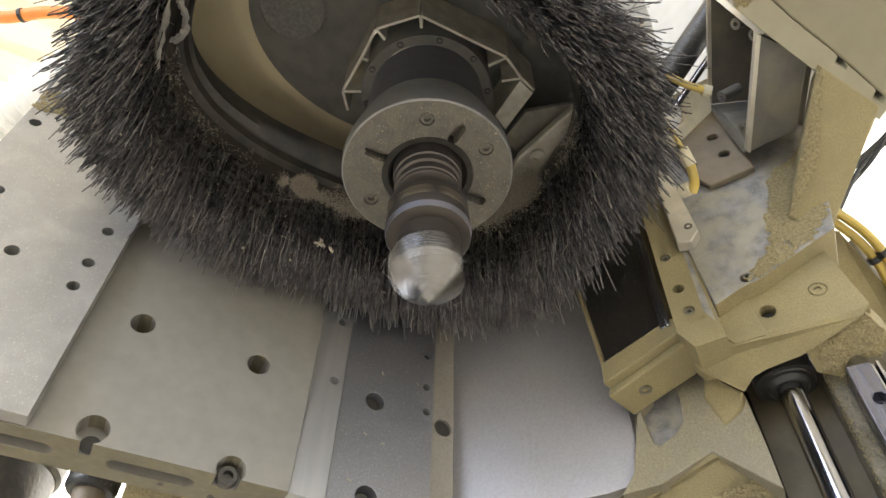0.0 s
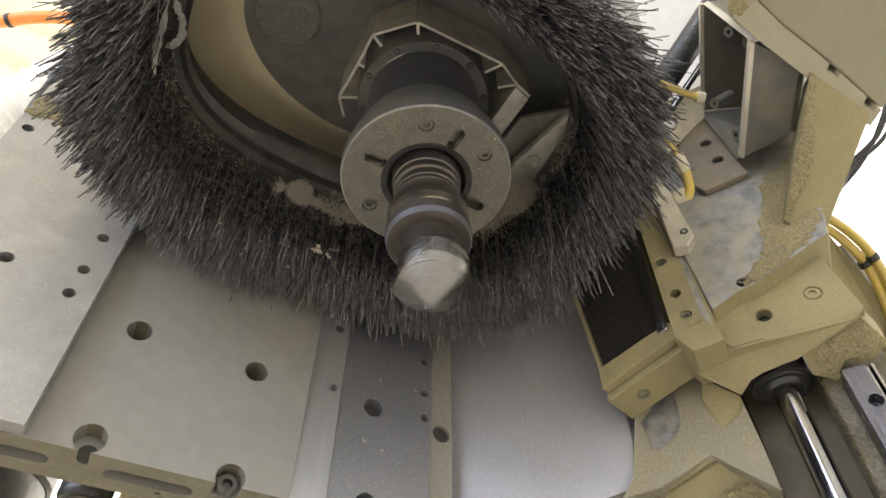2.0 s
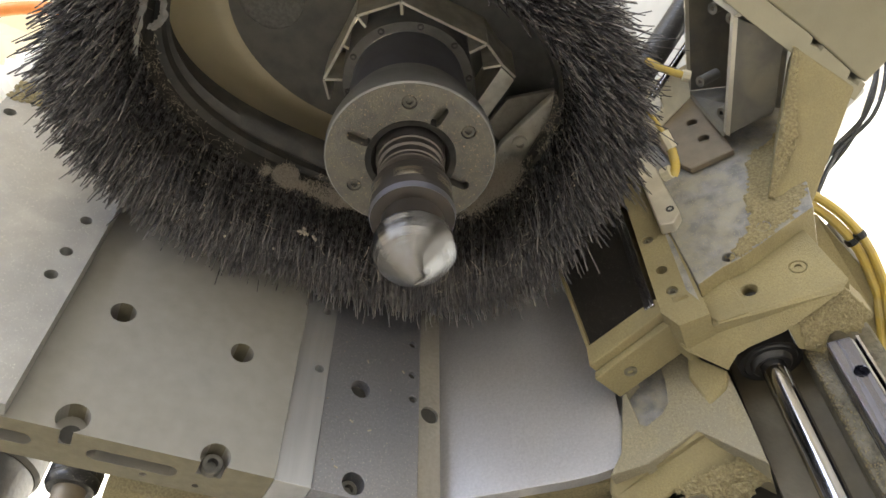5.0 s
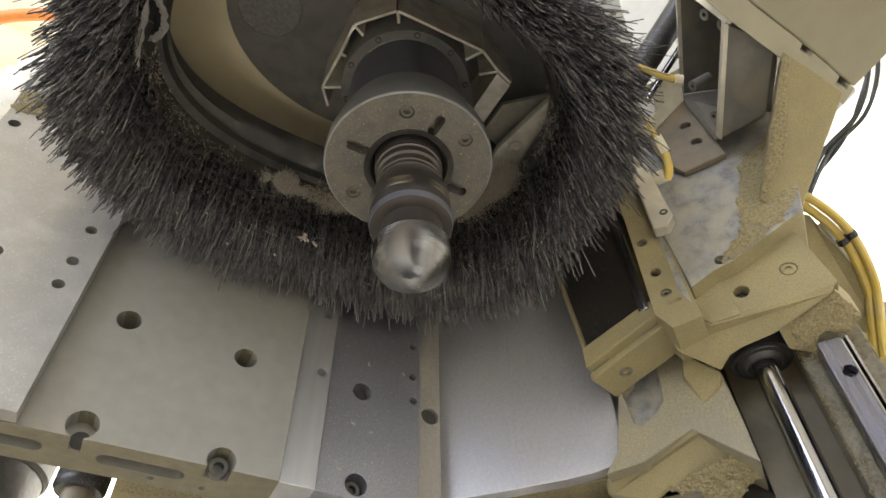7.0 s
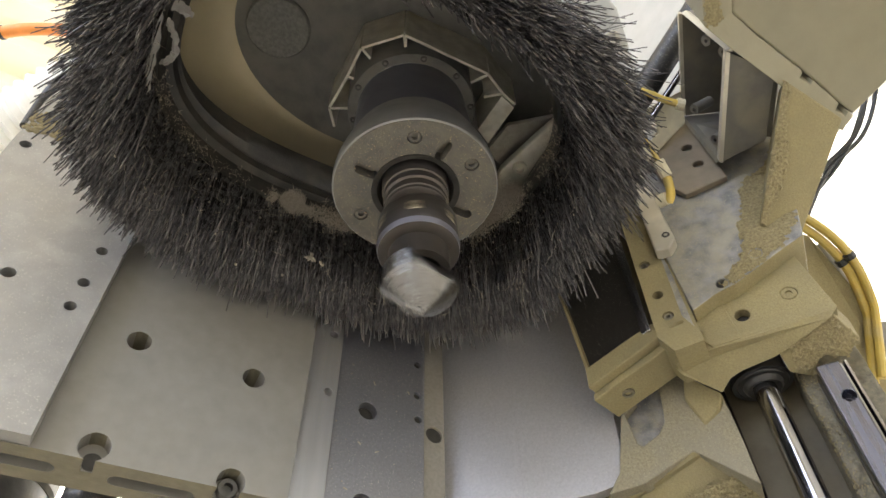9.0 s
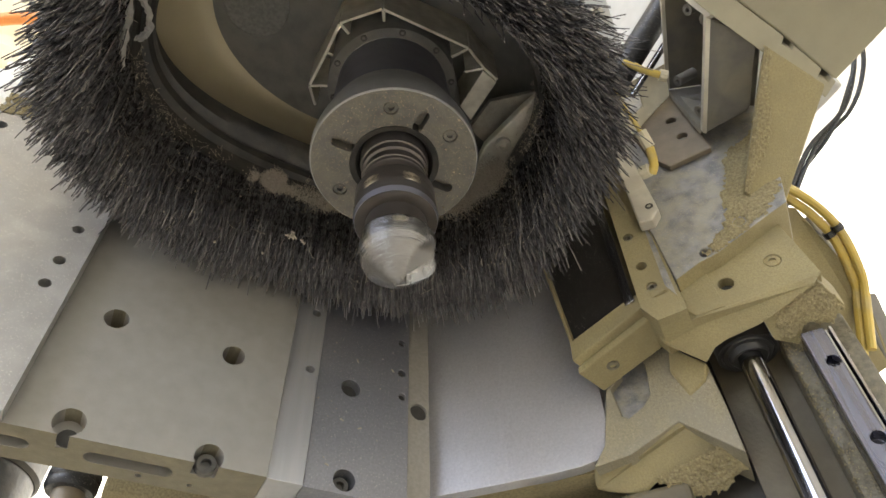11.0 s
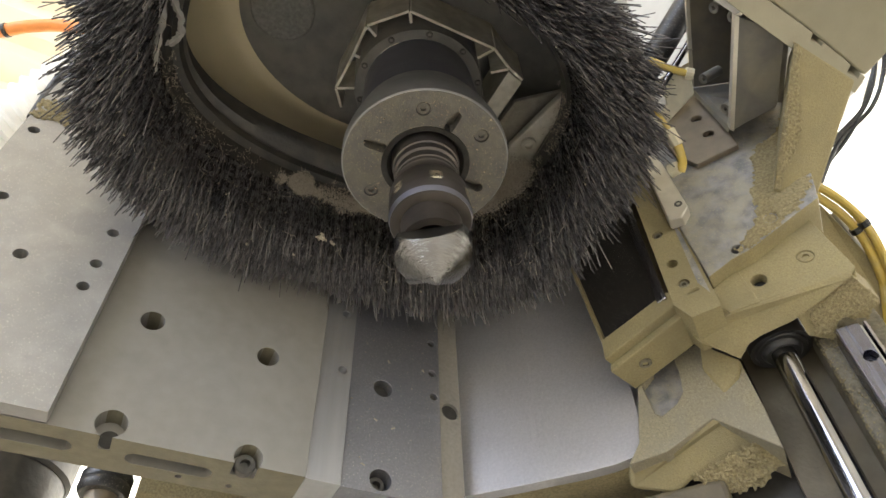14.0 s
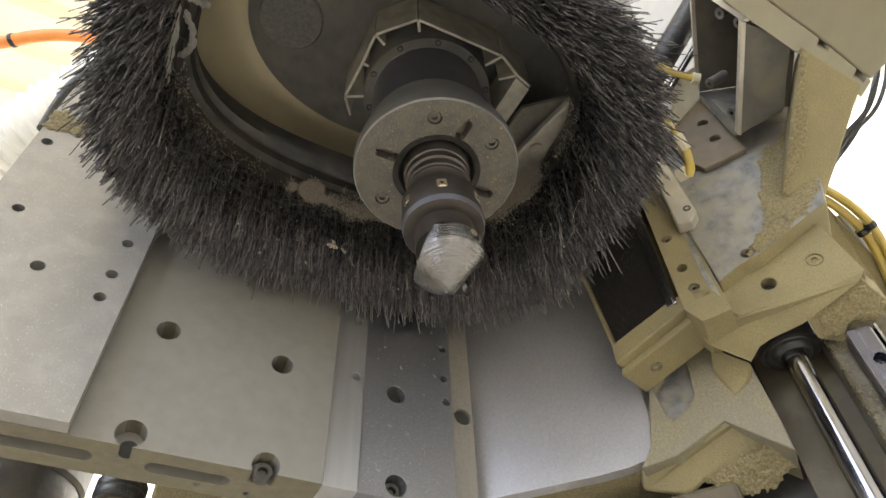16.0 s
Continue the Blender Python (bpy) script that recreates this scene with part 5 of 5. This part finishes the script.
def brush_skirt():
    t = thing("brush_skirt", (0.083, 0.28, 1.49), "dense black nylon brush skirt full of wood dust", "brush")
    rnd = random.Random(11)
    verts, faces = [], []

    def ring_at(w, cx, cy, a, b, e=2.6):
        c, s = math.cos(w), math.sin(w)
        return Vector((cx + a * math.copysign(abs(c) ** (2 / e), c), cy + b * math.copysign(abs(s) ** (2 / e), s), 0))

    for _ in range(18500):
        w = rnd.random() * 2 * math.pi
        k = rnd.random()
        root = ring_at(w, 0.083, 0.28, 0.170 + 0.024 * k, 0.121 + 0.024 * k)
        wt = w + rnd.gauss(0, 0.035)
        kt = k + rnd.gauss(0, 0.18)
        tip = ring_at(wt, 0.083, 0.275 - 0.007 * k, 0.172 + 0.031 * kt, 0.125 + 0.025 * kt)
        near = max(0.0, -math.sin(w))
        tip.y -= 0.018 * near
        root.z, tip.z = 1.605, 1.500 + rnd.gauss(0, 0.008)
        if rnd.random() < 0.04:
            tip += (tip - root) * 0.12 + Vector((rnd.gauss(0, 0.006), rnd.gauss(0, 0.004), 0))
        tip.y = min(tip.y, 0.4135 if tip.x < -0.054 else 0.428)
        mid = (root + tip) / 2 + Vector((rnd.gauss(0, 0.003), rnd.gauss(0, 0.003), 0))
        r = 0.00036 + rnd.random() * 0.00032
        base = len(verts)
        a0 = rnd.random() * 6.28
        for p, q in ((root, 1.0), (mid, 1.0), (tip, 0.85)):
            for i in range(3):
                verts.append((p.x + q * r * math.cos(a0 + i * 2.094), p.y + q * r * math.sin(a0 + i * 2.094), p.z))
        for s in (0, 3):
            for i in range(3):
                j = (i + 1) % 3
                faces.append((base + s + i, base + s + j, base + s + 3 + j, base + s + 3 + i))
        faces.append((base + 6, base + 7, base + 8))
    for _ in range(700):
        w = -1.35 + 1.5 * rnd.random()
        root = ring_at(w, 0.083, 0.28, 0.198, 0.150) + Vector((0, 0, 1.600 + 0.022 * rnd.random()))
        out = (root - Vector((0.083, 0.28, root.z))).normalized()
        drift = Vector((rnd.gauss(0, 0.012), rnd.gauss(0, 0.012), 0))
        reach = 0.010 + 0.022 * rnd.random()
        line = [root, root + out * reach * 0.6 + drift * 0.3 + Vector((0, 0, -0.012)), root + out * reach + drift + Vector((0, 0, -0.030 - 0.02 * rnd.random()))]
        r, base = 0.00036 + rnd.random() * 0.0002, len(verts)
        for p in line:
            for i in range(3):
                verts.append((p.x + r * math.cos(i * 2.094), p.y + r * math.sin(i * 2.094), p.z))
        for k in (0, 3):
            for i in range(3):
                j = (i + 1) % 3
                faces.append((base + k + i, base + k + j, base + k + 3 + j, base + k + 3 + i))
    me = bpy.data.meshes.new("bristles")
    off = BASES[t].translation
    me.from_pydata([(x + off.x, y + off.y, z + off.z) for x, y, z in verts], [], faces)
    me.materials.append(M_BRIS)
    ob = new("bristles", me)
    ob.parent = t
    me.shade_smooth()
    tagged(ob, "black nylon bristles with dust", kind="stuff")
    spots = []

    def clump(w0, w1, count, spread, z0, size, inward=0.0):
        for _ in range(count):
            w = w0 + (w1 - w0) * rnd.random()
            p = ring_at(w, 0.083, 0.28, 0.166, 0.117)
            bulge = 0.25 + 1.3 * abs(math.sin(w * 23 + 1.1) * math.sin(w * 9.3)) + 0.3 * math.sin(w * 61)
            if bulge < 0.22:
                continue
            p += Vector((0.083 - p.x, 0.28 - p.y, 0)) * inward * rnd.random()
            p += Vector((rnd.gauss(0, 0.003), rnd.gauss(0, 0.003), 0)) * bulge
            p.z = z0 + rnd.gauss(0, spread) * bulge
            spots.append((p, size * (0.35 + 0.65 * rnd.random() ** 2)))

    clump(1.30, 1.76, 7000, 0.0060, 1.5975, 0.00060)
    clump(1.63, 1.72, 6500, 0.0070, 1.599, 0.00075, 0.05)
    clump(0.05, 1.10, 15000, 0.0070, 1.602, 0.00070, 0.10)
    clump(1.9, 2.9, 450, 0.008, 1.603, 0.0006)
    clump(-0.5, 0.1, 500, 0.008, 1.603, 0.0007)
    grains("dust_fluff", spots, M_FLUFF, t, "pale fluffy wood dust caught on the brush")
    verts, faces = [], []
    core = list(spots)
    for _ in range(26000):
        c, r = core[int(rnd.random() * len(core))]
        d = Vector((rnd.gauss(0, 1), rnd.gauss(0, 1), rnd.gauss(0, 1))).normalized()
        bend = Vector((rnd.gauss(0, 1), rnd.gauss(0, 1), rnd.gauss(0, 1))) * 0.5
        p, k0 = c + d * r * 0.5, len(verts)
        length = 0.0015 + 0.004 * rnd.random()
        for i in range(3):
            for a in range(3):
                verts.append(p + Vector((math.cos(a * 2.094), math.sin(a * 2.094), 0.3)) * 0.00012 + off)
            d = (d + bend).normalized()
            p = p + d * length / 2
        for i in range(2):
            for a in range(3):
                b = (a + 1) % 3
                faces.append((k0 + 3 * i + a, k0 + 3 * i + b, k0 + 3 * i + 3 + b, k0 + 3 * i + 3 + a))
    me = bpy.data.meshes.new("fuzz_dust")
    me.from_pydata(verts, [], faces)
    me.materials.append(M_FLUFF)
    fz = new("fuzz_dust", me)
    fz.parent = t
    tagged(fz, "fine pale dust fuzz", kind="stuff")
    chips = []
    for _ in range(900):
        w, k = rnd.random() * 3.6 - 0.3, rnd.random()
        p = ring_at(w, 0.083, 0.277, 0.168 + 0.004 * rnd.random(), 0.119 + 0.004 * rnd.random())
        p.z = 1.498 + 0.105 * k
        chips.append((p, 0.0003 + 0.0008 * rnd.random() ** 4))
    for x, y, z, n in ((-0.026, 0.390, 1.524, 7), (0.084, 0.392, 1.531, 22), (0.093, 0.392, 1.529, 6)):
        for _ in range(n):
            chips.append((Vector((x + rnd.gauss(0, 0.0018), y, z + rnd.gauss(0, 0.0022))), 0.0012))
    grains("chip_dust", chips, M_CHIP, t, "pale wood chips stuck in the bristles")
    verts, faces = [], []
    for _ in range(260):
        w = rnd.random() * 3.7 - 0.4
        p = ring_at(w, 0.083, 0.277, 0.169, 0.120) + Vector((0, 0, 1.50 + 0.10 * rnd.random()))
        d = Vector((rnd.gauss(0, 0.5), rnd.gauss(0, 0.3), rnd.gauss(-0.5, 0.7))).normalized()
        bend = Vector((rnd.gauss(0, 1), rnd.gauss(0, 1), rnd.gauss(0, 1))) * 0.5
        k0, n = len(verts), 5
        length = 0.006 + 0.018 * rnd.random()
        for i in range(n):
            for a in range(3):
                verts.append((p + Vector((math.cos(a * 2.094), math.sin(a * 2.094), 0)) * 0.00022) + off)
            d = (d + bend * 0.4).normalized()
            p = p + d * length / n
        for i in range(n - 1):
            for a in range(3):
                b = (a + 1) % 3
                faces.append((k0 + 3 * i + a, k0 + 3 * i + b, k0 + 3 * i + 3 + b, k0 + 3 * i + 3 + a))
    me = bpy.data.meshes.new("fibre_dust")
    me.from_pydata(verts, [], faces)
    me.materials.append(M_FLUFF)
    fo = new("fibre_dust", me)
    fo.parent = t
    tagged(fo, "curled wood fibres on the bristles", kind="stuff")
    strips = (([(-0.0882, 0.245), (-0.0850, 0.2641), (-0.0831, 0.2826), (-0.0843, 0.3035), (-0.0831, 0.3242), (-0.0820, 0.3404)], 0.0050, 1.580),
              ([(-0.0854, 0.2698), (-0.0802, 0.2746), (-0.0743, 0.2844), (-0.0723, 0.2964), (-0.0766, 0.3055), (-0.0819, 0.3102)], 0.0050, 1.602),
              ([(-0.1007, 0.2630), (-0.0895, 0.2612), (-0.0777, 0.2582), (-0.0666, 0.2605)], 0.0085, 1.604),
              ([(-0.0960, 0.2807), (-0.0915, 0.2861), (-0.0880, 0.2928)], 0.0065, 1.580),
              ([(-0.0827, 0.3267), (-0.0810, 0.3378), (-0.0780, 0.3475)], 0.0040, 1.580))
    for points, wide, z in strips:
        part("torn_tape", ribbon([Vector((*q, z)) for q in points], wide, rnd), M_TAPE, t, "torn grey tape hanging from the rim", smooth=True)


brush_skirt()


# ---- what moves ----
def motions():
    rows = []
    for k in range(0, 481):
        s = 16.0 - k / 30
        rows.append((k / 30, MS @ pose(0, 0, 0, 0, 0, -(45 * s + 50 * s * s))))
    walk(HOLDER, rows)


motions()
